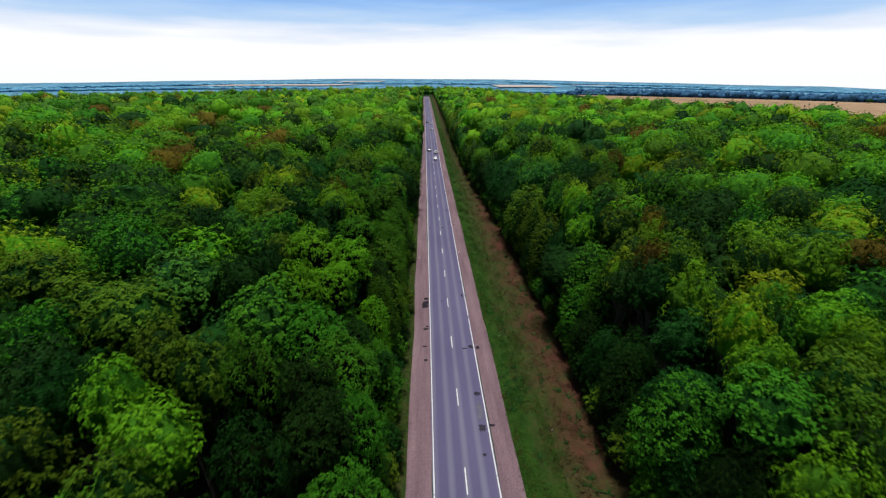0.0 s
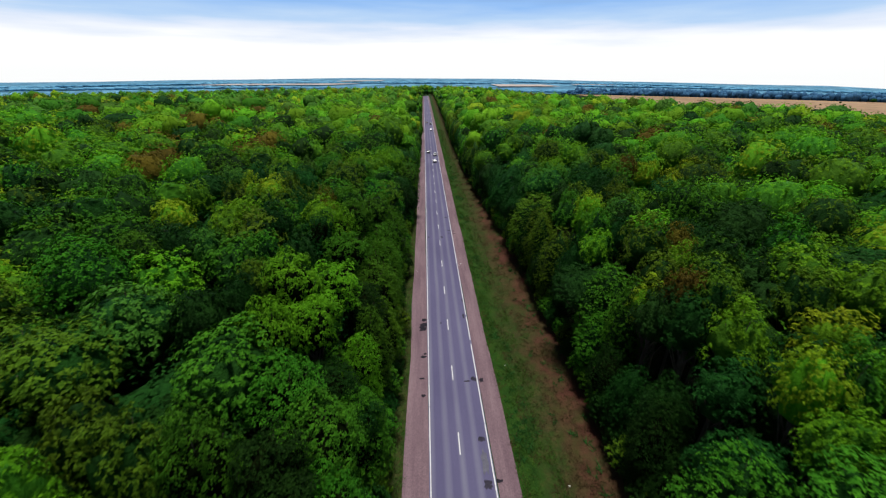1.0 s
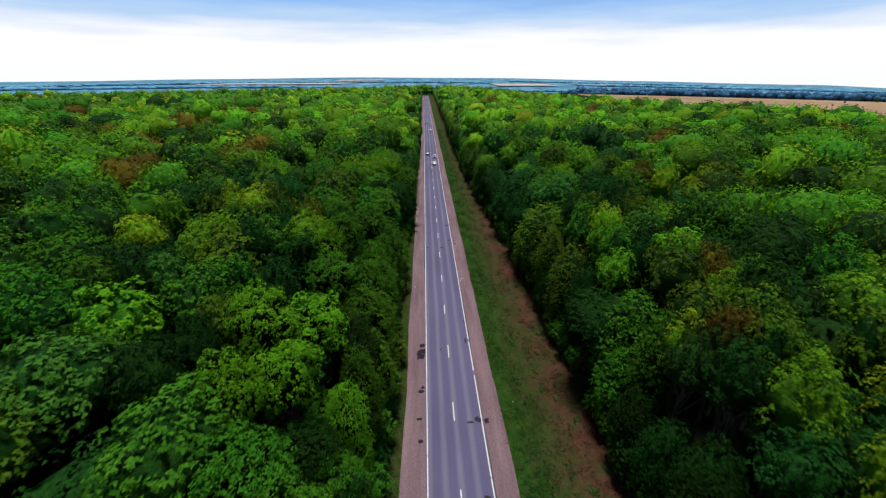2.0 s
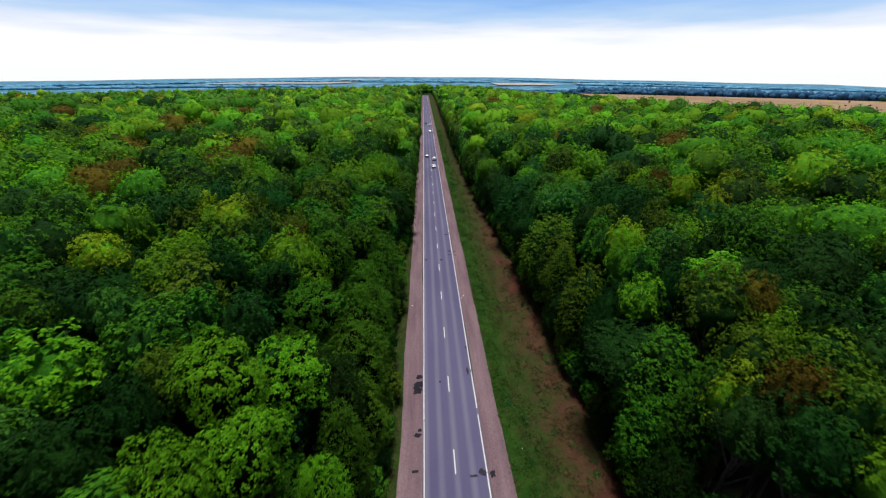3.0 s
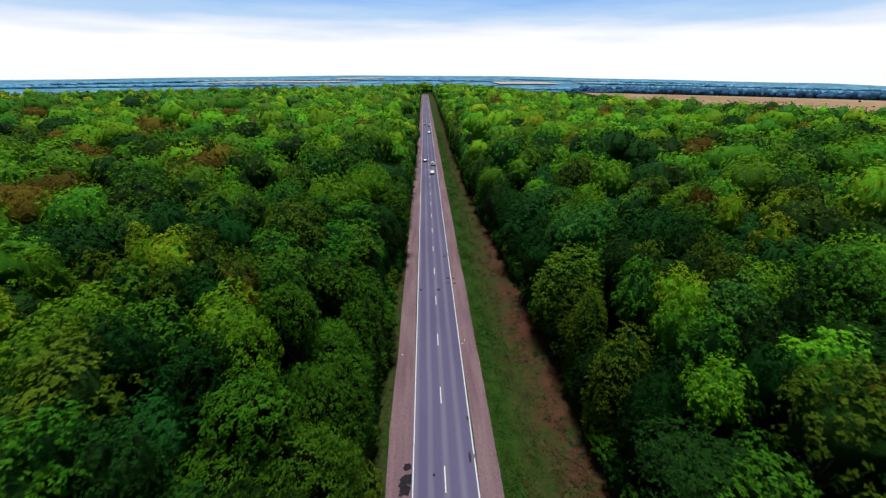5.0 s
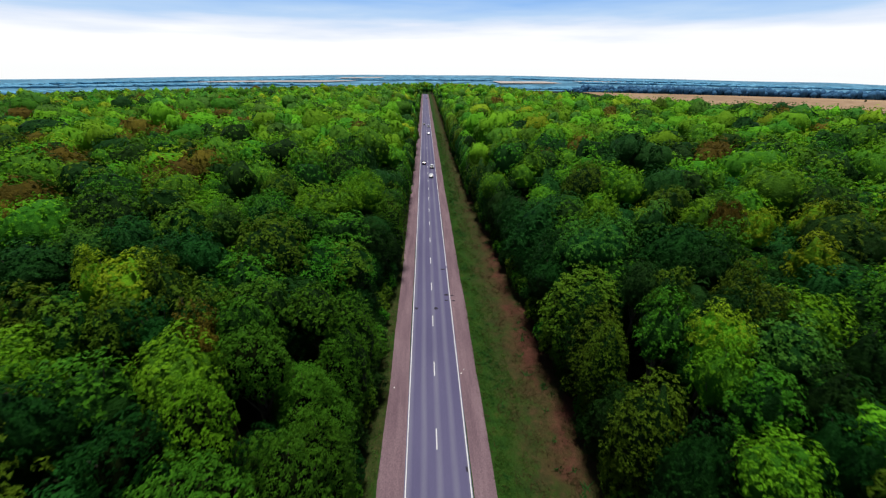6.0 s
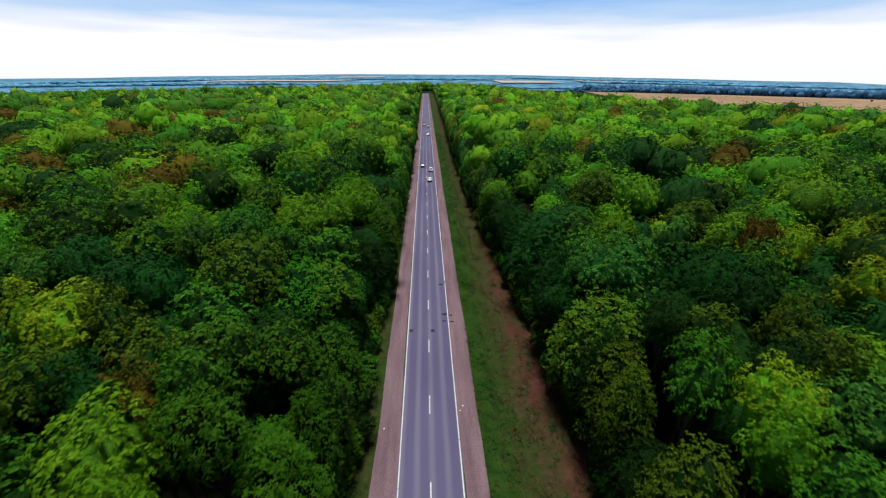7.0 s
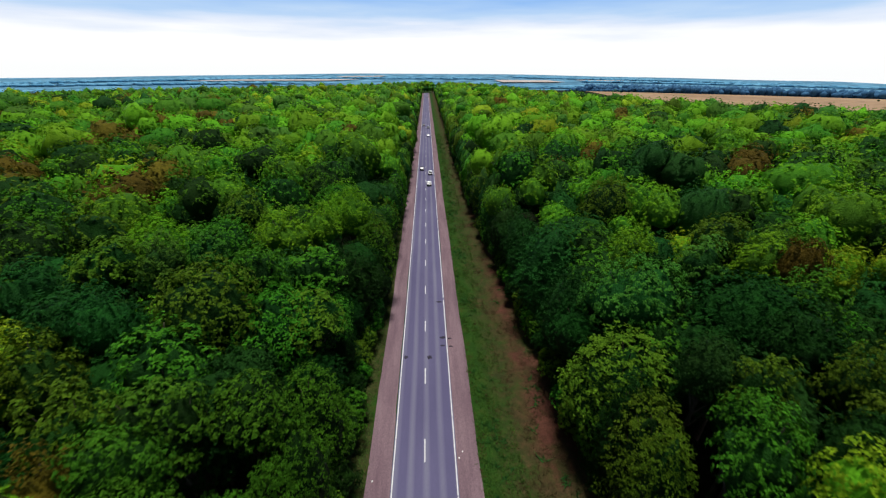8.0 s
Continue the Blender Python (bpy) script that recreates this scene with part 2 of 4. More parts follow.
# ------------------------------------------------------------------ road
def make_asphalt():
    m, nt, bsdf, N, L = nodes_of("worn_asphalt")
    co, sep = N("ShaderNodeTexCoord"), N("ShaderNodeSeparateXYZ")
    L(co.outputs["Object"], sep.inputs[0])
    base = ramp_node(nt, noise_node(nt, 0.12, 5.0, 0.6, stretch=(0.64, 0.192, 0.64)), ((0.3, (0.0660, 0.0590, 0.1270)), (0.7, (0.1020, 0.0930, 0.1740))))
    # wheel tracks, polished paler, along both lanes
    band = N("ShaderNodeMath")
    band.operation = "MULTIPLY"
    band.inputs[1].default_value = 2 * math.pi / 1.75
    wob = N("ShaderNodeMath")
    wob.operation = "MULTIPLY_ADD"
    wob.inputs[1].default_value = 0.5
    L(noise_node(nt, 0.25, 3.0, 0.5, stretch=(1, 0.12, 1)), wob.inputs[0])
    L(sep.outputs[0], wob.inputs[2])
    L(wob.outputs[0], band.inputs[0])
    sn = N("ShaderNodeMath")
    sn.operation = "SINE"
    L(band.outputs[0], sn.inputs[0])
    rng = N("ShaderNodeMapRange")
    rng.inputs[1].default_value, rng.inputs[2].default_value = -0.2, 1.0
    L(sn.outputs[0], rng.inputs[0])
    tracks = N("ShaderNodeMath")
    tracks.operation = "MULTIPLY"
    L(rng.outputs[0], tracks.inputs[0])
    L(noise_node(nt, 0.3, 4.0, 0.6, stretch=(1, 0.15, 1)), tracks.inputs[1])
    col = mix_node(nt, tracks.outputs[0], base, (0.175, 0.172, 0.232))
    fine = ramp_node(nt, noise_node(nt, 14.0, 4.0, 0.7), ((0.3, (0.72, 0.72, 0.72)), (0.7, (1.22, 1.22, 1.22))))
    col = mix_node(nt, 0.6, col, fine, "MULTIPLY")
    L(col, bsdf.inputs["Base Color"])
    bsdf.inputs["Roughness"].default_value = 0.8
    bsdf.inputs["Specular IOR Level"].default_value = 0.3
    L(bump_node(nt, noise_node(nt, 25.0, 3.0), 0.25, 0.02), bsdf.inputs["Normal"])
    return m


ASPHALT = make_asphalt()
GRAVEL = two_tone("pinkish_gravel_shoulder", (0.122, 0.0760, 0.0930), (0.2020, 0.1360, 0.1530), 0.5, fine=7.0, stretch=(1.408, 0.1408, 0.64), bump=0.4, bump_scale=12.0)
PAINT = two_tone("worn_white_road_paint", (0.48, 0.48, 0.485), (0.68, 0.68, 0.68), 2.5, rough=0.6)
TAR = two_tone("dark_tar_patch", (0.0120, 0.0105, 0.0180), (0.0330, 0.0280, 0.0480), 2.0, rough=0.7)


def strip(name, x0, x1, y0, y1, z, thick, material, wobble=0.0, seed=0, step=3.0, parent=None):
    """A long slab along y with a real edge; its sides may wander."""
    n = max(2, int((y1 - y0) / step) + 1)
    ys = np.linspace(y0, y1, n)
    rnd = np.random.RandomState(seed)

    def wander():
        v = rnd.normal(0, 1, n + 8)
        return np.convolve(v, np.ones(5) / 5, "same")[4:-4] * wobble
    xl, xr = x0 + wander(), x1 + wander()
    rows = []
    for x, dz in ((xl, -thick), (xl, 0), (xr, 0), (xr, -thick)):
        rows.append(np.stack([x, ys, np.full(n, z + dz)], 1))
    verts = np.stack(rows, 1).reshape(-1, 3)
    faces = []
    for k in range(n - 1):
        a = 4 * k
        faces += [(a + j, a + j + 1, a + j + 5, a + j + 4) for j in range(3)]
    faces += [(0, 3, 2, 1), (4 * n - 4, 4 * n - 3, 4 * n - 2, 4 * n - 1)]
    return part(name, verts, faces, material, parent)


for side, a, b, seed in ((-1, -6.45, -3.66, 3), (1, 3.66, 6.2, 5)):
    tagged(strip("road_shoulder", a, b, -90, ROAD_END, 0.05, 0.5, GRAVEL, 0.16, seed), "pinkish gravel shoulder with tyre ruts", "road shoulder", kind="structure")
road = tagged(strip("road", -3.66, 3.66, -90, ROAD_END, 0.09, 0.6, ASPHALT, 0.03, 7), "worn two-lane asphalt road with pale wheel tracks", "road", kind="structure")


def dash_mesh():
    me = bpy.data.meshes.new("centre_dash")
    v = [(x, y, z) for z in (0, 0.006) for x, y in ((-0.06, 0), (0.06, 0), (0.06, 3), (-0.06, 3))]
    me.from_pydata(v, [], [(4, 5, 6, 7), (0, 1, 5, 4), (1, 2, 6, 5), (2, 3, 7, 6), (3, 0, 4, 7)])
    me.materials.append(PAINT)
    return me


DASH = dash_mesh()
for k in range(-8, 66):
    d = new("centre_dash", DASH)
    d.parent = road
    d.location = (random.uniform(-0.015, 0.015), 25 + 12 * k, 0.088)
    d.scale = (1.15, random.uniform(0.97, 1.03), 1)


def edge_lines():
    """Painted edge lines, worn through here and there."""
    rnd = random.Random(11)
    for x, gap in ((-3.5, 0.10), (3.5, 0.45)):
        y = -60.0
        while y < ROAD_END - 20:
            n = rnd.uniform(6, 16) if y < 220 else 60.0
            strip("edge_line", x - 0.065, x + 0.065, y, y + n, 0.096, 0.008, PAINT, 0.012, rnd.randint(0, 999), 1.5 if y < 220 else 20.0, road)
            y += n + (rnd.uniform(0.5, 1.6) if rnd.random() < gap else 0.12)


edge_lines()


# ------------------------------------------------------------------ trees
def ico(level=1):
    bm = bmesh.new()
    bmesh.ops.create_icosphere(bm, subdivisions=level, radius=1.0)
    v = np.array([p.co[:] for p in bm.verts])
    f = np.array([[p.index for p in t.verts] for t in bm.faces])
    bm.free()
    return v, f


ICO1, ICO2 = ico(1), ico(2)


def crown_shape(seed, wide=4.9, deep=6.2, mid=13.6, lumps=20, pointed=0.0, full=0.74):
    """Lumps of foliage over a dome: centres and radii, for a tree 20 m high."""
    rnd = np.random.RandomState(seed)
    cs, rs = [(0, 0, mid - 0.4)], [(wide * full, wide * full, deep * full * 1.04)]
    sx, sy = rnd.uniform(0.88, 1.12), rnd.uniform(0.88, 1.12)
    lean_x, lean_y = rnd.uniform(-0.7, 0.7), rnd.uniform(-0.7, 0.7)
    for k in range(lumps):
        h = 1 - 1.62 * (k + 0.5) / lumps  # from the top down past the equator
        a = k * 2.39996 + rnd.uniform(-0.5, 0.5)
        ring = math.sqrt(max(0.0, 1 - h * h)) * (1 - pointed * max(h, 0))
        rr = rnd.choice((0.20, 0.25, 0.30, 0.36)) * rnd.uniform(0.9, 1.1) * wide
        out = 1.0 - 0.8 * rr / wide + rnd.uniform(-0.07, 0.07)
        cs.append((wide * sx * out * ring * math.cos(a) + lean_x * max(h, 0), wide * sy * out * ring * math.sin(a) + lean_y * max(h, 0), mid + deep * out * h + rnd.uniform(-0.5, 0.5)))
        rs.append((rr, rr, rr * rnd.uniform(0.85, 1.2)))
    return np.array(cs), np.array(rs), rnd


def unit(v):
    return v / np.maximum(np.linalg.norm(v, axis=1), 1e-6)[:, None]


def leaf_shell(cs, rs, rnd, clumps, each, clump, length, width, layered=False, droop=0.0, low=-0.72):
    """Leaves in rounded clumps over the outside of a crown down to a height of low; each faces out of its clump, its lump and the crown."""
    area = rs[:, 0] ** 2
    ps, ds = [], []
    for c, r, share in zip(cs, rs, area / area.sum()):
        m = max(5, int(2.6 * clumps * share))
        k = np.arange(m)
        z = 1 - (0.8 - low) * (k + 0.5) / m
        a = k * 2.39996 + rnd.uniform(0, 6.28)
        ring_ = np.sqrt(np.maximum(0, 1 - z * z))
        d = unit(np.stack([ring_ * np.cos(a), ring_ * np.sin(a), z], 1) + rnd.normal(0, 0.10, (m, 3)))
        ps.append(c + d * r * rnd.uniform(0.90, 1.05, (m, 1)))
        ds.append(d)
    p, d = np.concatenate(ps), np.concatenate(ds)
    inside = np.zeros(len(p), bool)
    for c, r in zip(cs, rs):
        inside |= (((p - c) / (r * 0.88)) ** 2).sum(1) < 1
    inside |= (p - cs[0])[:, 2] < low * rs[0][2]
    p, d = p[~inside], d[~inside]
    if len(p) > clumps:
        keep = rnd.permutation(len(p))[:clumps]
        p, d = p[keep], d[keep]
    size = clump * rnd.uniform(0.65, 1.35, (len(p), 1))
    p, d, size = np.repeat(p, each, 0), np.repeat(d, each, 0), np.repeat(size, each, 0)
    n = len(p)
    whole = unit((p - cs[0]) / rs[0])
    e = unit(rnd.normal(size=(n, 3)) + d * 0.75 + np.array([0, 0, 0.45]))
    if layered:  # boughs held out flat, one above another
        flat = unit(d * np.array([1, 1, 0.12]) + np.array([0, 0, 0.02]))
        side = np.cross(flat, np.array([0, 0, 1.0]))
        reach = rnd.uniform(-0.5, 1.5, (n, 1))
        q = p + flat * reach * size * 1.35 + side * rnd.normal(0, 0.45, (n, 1)) * size * (1.5 - 0.6 * reach) + np.array([0, 0, 1]) * (rnd.normal(0, 0.10, (n, 1)) - 0.22 * reach ** 2) * size
        nrm = unit(np.array([0, 0, 0.5]) + d * 0.55 + whole * 0.55 + rnd.normal(0, 0.36, (n, 3)))
        t = flat + side * rnd.normal(0, 0.6, (n, 1))
    else:
        q = p + e * size * rnd.uniform(0.75, 1.05, (n, 1)) - np.array([0, 0, droop]) * size * rnd.uniform(0, 1, (n, 1)) ** 2
        nrm = unit(e * 0.65 + d * 0.55 + whole * 0.55 + np.array([0, 0, 0.18]) + rnd.normal(0, 0.29, (n, 3)))
        t = np.array([0, 0, -0.9 * droop]) + e * 0.4 + rnd.normal(0, 0.7, (n, 3))
    t = unit(t - nrm * (t * nrm).sum(1)[:, None])
    b = np.cross(nrm, t)
    ln, wd = length * rnd.uniform(0.65, 1.35, (n, 1)), width * rnd.uniform(0.7, 1.3, (n, 1))
    verts = np.stack([q - b * wd - t * ln * 0.4, q + b * wd - t * ln * 0.4, q + t * ln * 0.6], 1).reshape(-1, 3)
    return verts, np.arange(3 * n).reshape(-1, 3)


def crown_heart(cs, rs, rnd, shape, shrink, rough=0.035, low=-1.1):
    """The body of foliage under the leaves: bulges wherever a lump stands out from the crown's middle; open below low."""
    d, faces = shape
    reach = np.full(len(d), 0.6)
    for c, r in zip(cs, rs):
        o = (cs[0] - c) / r
        e = d / r
        a, b, q = (e * e).sum(1), e @ o, o @ o - 1
        disc = b * b - a * q
        t = np.where(disc > 0, (-b + np.sqrt(np.maximum(disc, 0))) / a, 0)
        reach = np.maximum(reach, t)
    reach = reach * shrink * (1 + rnd.normal(0, rough, len(d)))
    faces = faces[d[faces][:, :, 2].max(1) > low]
    used, index = np.unique(faces, return_inverse=True)
    return cs[0] + d[used] * reach[used, None], index.reshape(-1, 3)


def limb(verts, faces, a, b, ra, rb, sides=6):
    a, b = Vector(a), Vector(b)
    q = (b - a).to_track_quat("Z", "Y")
    o = len(verts)
    for c, r in ((a, ra), (b, rb)):
        for k in range(sides):
            w = 2 * math.pi * k / sides
            verts.append(tuple(c + q @ Vector((r * math.cos(w), r * math.sin(w), 0))))
    for k in range(sides):
        faces.append((o + k, o + (k + 1) % sides, o + sides + (k + 1) % sides, o + sides + k))


def trunk_mesh(seed, cs):
    rnd = random.Random(seed)
    v, f = [], []
    pts = [(0, 0, -0.3), (rnd.uniform(-.2, .2), rnd.uniform(-.2, .2), 5), (rnd.uniform(-.4, .4), rnd.uniform(-.4, .4), 10), (0, 0, 15)]
    for k in range(3):
        limb(v, f, pts[k], pts[k + 1], (0.34, 0.27, 0.19)[k], (0.27, 0.19, 0.08)[k], 8)
    for c in cs[1::2]:
        z0 = max(5.0, c[2] - 4.5)
        limb(v, f, (0, 0, z0), c, 0.11, 0.03, 4)
    me = bpy.data.meshes.new("trunk")
    me.from_pydata(v, [], f)
    me.materials.append(BARK)
    return me


KINDS = [  # seed, wide, deep, mid, lumps, pointed, fullness
    # broad domes
    (1, 5.2, 4.9, 14.9, 44, 0.0, 0.80), (2, 4.8, 5.4, 14.4, 36, 0.1, 0.72), (3, 5.5, 4.6, 15.2, 50, 0.0, 0.82), (5, 5.2, 5.0, 14.8, 32, 0.0, 0.68),
    (6, 5.0, 4.8, 15.0, 48, 0.0, 0.80), (8, 5.6, 5.0, 14.8, 46, 0.0, 0.76),
    # narrow heads on tall stems
    (4, 3.2, 4.2, 15.6, 26, 0.25, 0.70), (7, 3.3, 3.6, 16.2, 24, 0.0, 0.76), (9, 3.1, 3.8, 16.0, 22, 0.1, 0.66), (10, 3.4, 3.4, 16.4, 28, 0.0, 0.78),
    # leafy to the ground, for the edge of the clearing
    (11, 4.6, 9.6, 10.0, 54, 0.15, 0.76), (12, 5.0, 9.2, 10.2, 58, 0.05, 0.78), (13, 4.3, 9.8, 9.8, 50, 0.2, 0.76),
]
INNER_KINDS, NARROW_KINDS, EDGE_KINDS = tuple(range(6)), tuple(range(6, 10)), (10, 11, 12)
LAYERED = (2, 10, 12)  # kinds with flat tiers of twigs
HANGING = (3, 6)  # kinds with hanging twigs
SHAPES = [crown_shape(*k) for k in KINDS]
FINE_CROWN, NEAR_CROWN, SHRUB_CROWN, NEAR_TRUNK = [], [], [], []
SIDE_TREE, MID_TREE, BACK_TREE, FAR_TREE = [], [], [], []


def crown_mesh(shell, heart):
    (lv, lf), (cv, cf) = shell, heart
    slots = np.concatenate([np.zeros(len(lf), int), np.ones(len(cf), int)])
    return tri_mesh("crown", np.concatenate([lv, cv]), np.concatenate([lf, cf + len(lv)]), [LEAF["mid"], INNER_SHADE], slots)


for n, ((cs, rs, rnd), k) in enumerate(zip(SHAPES, KINDS)):
    edge = n in EDGE_KINDS
    more, low = (1.35, -0.9) if edge else ((k[1] / 5.0) ** 2, -0.45)
    tiers, droop = n in LAYERED, 0.9 if n in HANGING else 0.0
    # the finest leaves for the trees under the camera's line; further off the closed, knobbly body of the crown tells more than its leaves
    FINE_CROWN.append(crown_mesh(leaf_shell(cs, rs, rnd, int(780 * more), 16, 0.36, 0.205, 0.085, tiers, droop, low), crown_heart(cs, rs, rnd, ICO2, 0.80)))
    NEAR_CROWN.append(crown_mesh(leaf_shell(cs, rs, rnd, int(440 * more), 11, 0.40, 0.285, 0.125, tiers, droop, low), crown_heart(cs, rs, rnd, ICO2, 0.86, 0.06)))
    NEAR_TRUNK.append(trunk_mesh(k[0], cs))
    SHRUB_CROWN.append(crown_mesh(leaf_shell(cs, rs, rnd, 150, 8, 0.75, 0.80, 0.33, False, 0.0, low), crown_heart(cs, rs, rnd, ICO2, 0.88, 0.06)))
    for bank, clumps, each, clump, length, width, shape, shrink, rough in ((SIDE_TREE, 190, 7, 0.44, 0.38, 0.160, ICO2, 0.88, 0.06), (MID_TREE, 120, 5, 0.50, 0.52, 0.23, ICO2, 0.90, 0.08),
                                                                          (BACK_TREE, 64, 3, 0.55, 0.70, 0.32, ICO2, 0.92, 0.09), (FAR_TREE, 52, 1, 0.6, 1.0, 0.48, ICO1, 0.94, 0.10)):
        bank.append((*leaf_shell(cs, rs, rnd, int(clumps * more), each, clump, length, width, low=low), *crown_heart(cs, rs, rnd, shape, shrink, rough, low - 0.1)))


def canopy_height(x, y):
    """The wood is low along the road and soon rises to its full height."""
    inside = np.where(x < 0, -x - 9.0, x - 17.0) + np.where(y > ROAD_END, 40.0, 0.0)
    return 15.0 + 8.0 * smooth(-2, 10, inside) - 6.0 * smooth(280, 700, np.hypot(x, y))


def field_edge(y):
    return 236 - 0.26 * (y - 213) if y < 440 else 177 - 0.05 * (y - 440)


def in_wood(x, y):
    """True where trees stand: both sides of the road, to the edge of the field and the end of the wood."""
    narrow = float(smooth(80, 190, y))
    if -9.6 + 1.2 * narrow < x < 18.4 - 3.4 * narrow:
        return ROAD_END + 6 < y < ROAD_END + 120
    if x > field_edge(y):
        return False
    return y < 860 - 0.9 * max(0, -x - 20) - 0.9 * max(0, x - 60)


def tree_tone(x, y, rnd):
    """Species and season tone, mixed in drifts of some 30 m; dimming nearby and haze far off are painted in."""
    # light painted by position: darker leaves near the start, brighter past y 105
    light_shift = float(-0.62 + 1.22 * smooth(48, 105, y) - 0.25 * smooth(110, 180, abs(x)))
    n = 0.8 * noise.noise((x / 30.0, y / 30.0, 0.0)) + 0.52 * rnd.gauss(0, 1) - 0.05 + light_shift
    if rnd.random() < 0.02 + 0.055 * float(smooth(60, 120, y)):
        return "yellow"
    drift = noise.noise((x / 60.0 + 7.0, y / 60.0, 3.0))
    if rnd.random() < (0.22 if drift > 0.32 else 0.015):
        return "rust"
    # more grey-green with distance: haze painted as leaf tone
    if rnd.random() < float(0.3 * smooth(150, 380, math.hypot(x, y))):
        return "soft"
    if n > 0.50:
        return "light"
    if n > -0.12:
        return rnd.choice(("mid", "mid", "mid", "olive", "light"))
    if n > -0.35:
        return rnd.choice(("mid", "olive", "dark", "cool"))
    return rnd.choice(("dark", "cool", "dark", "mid"))


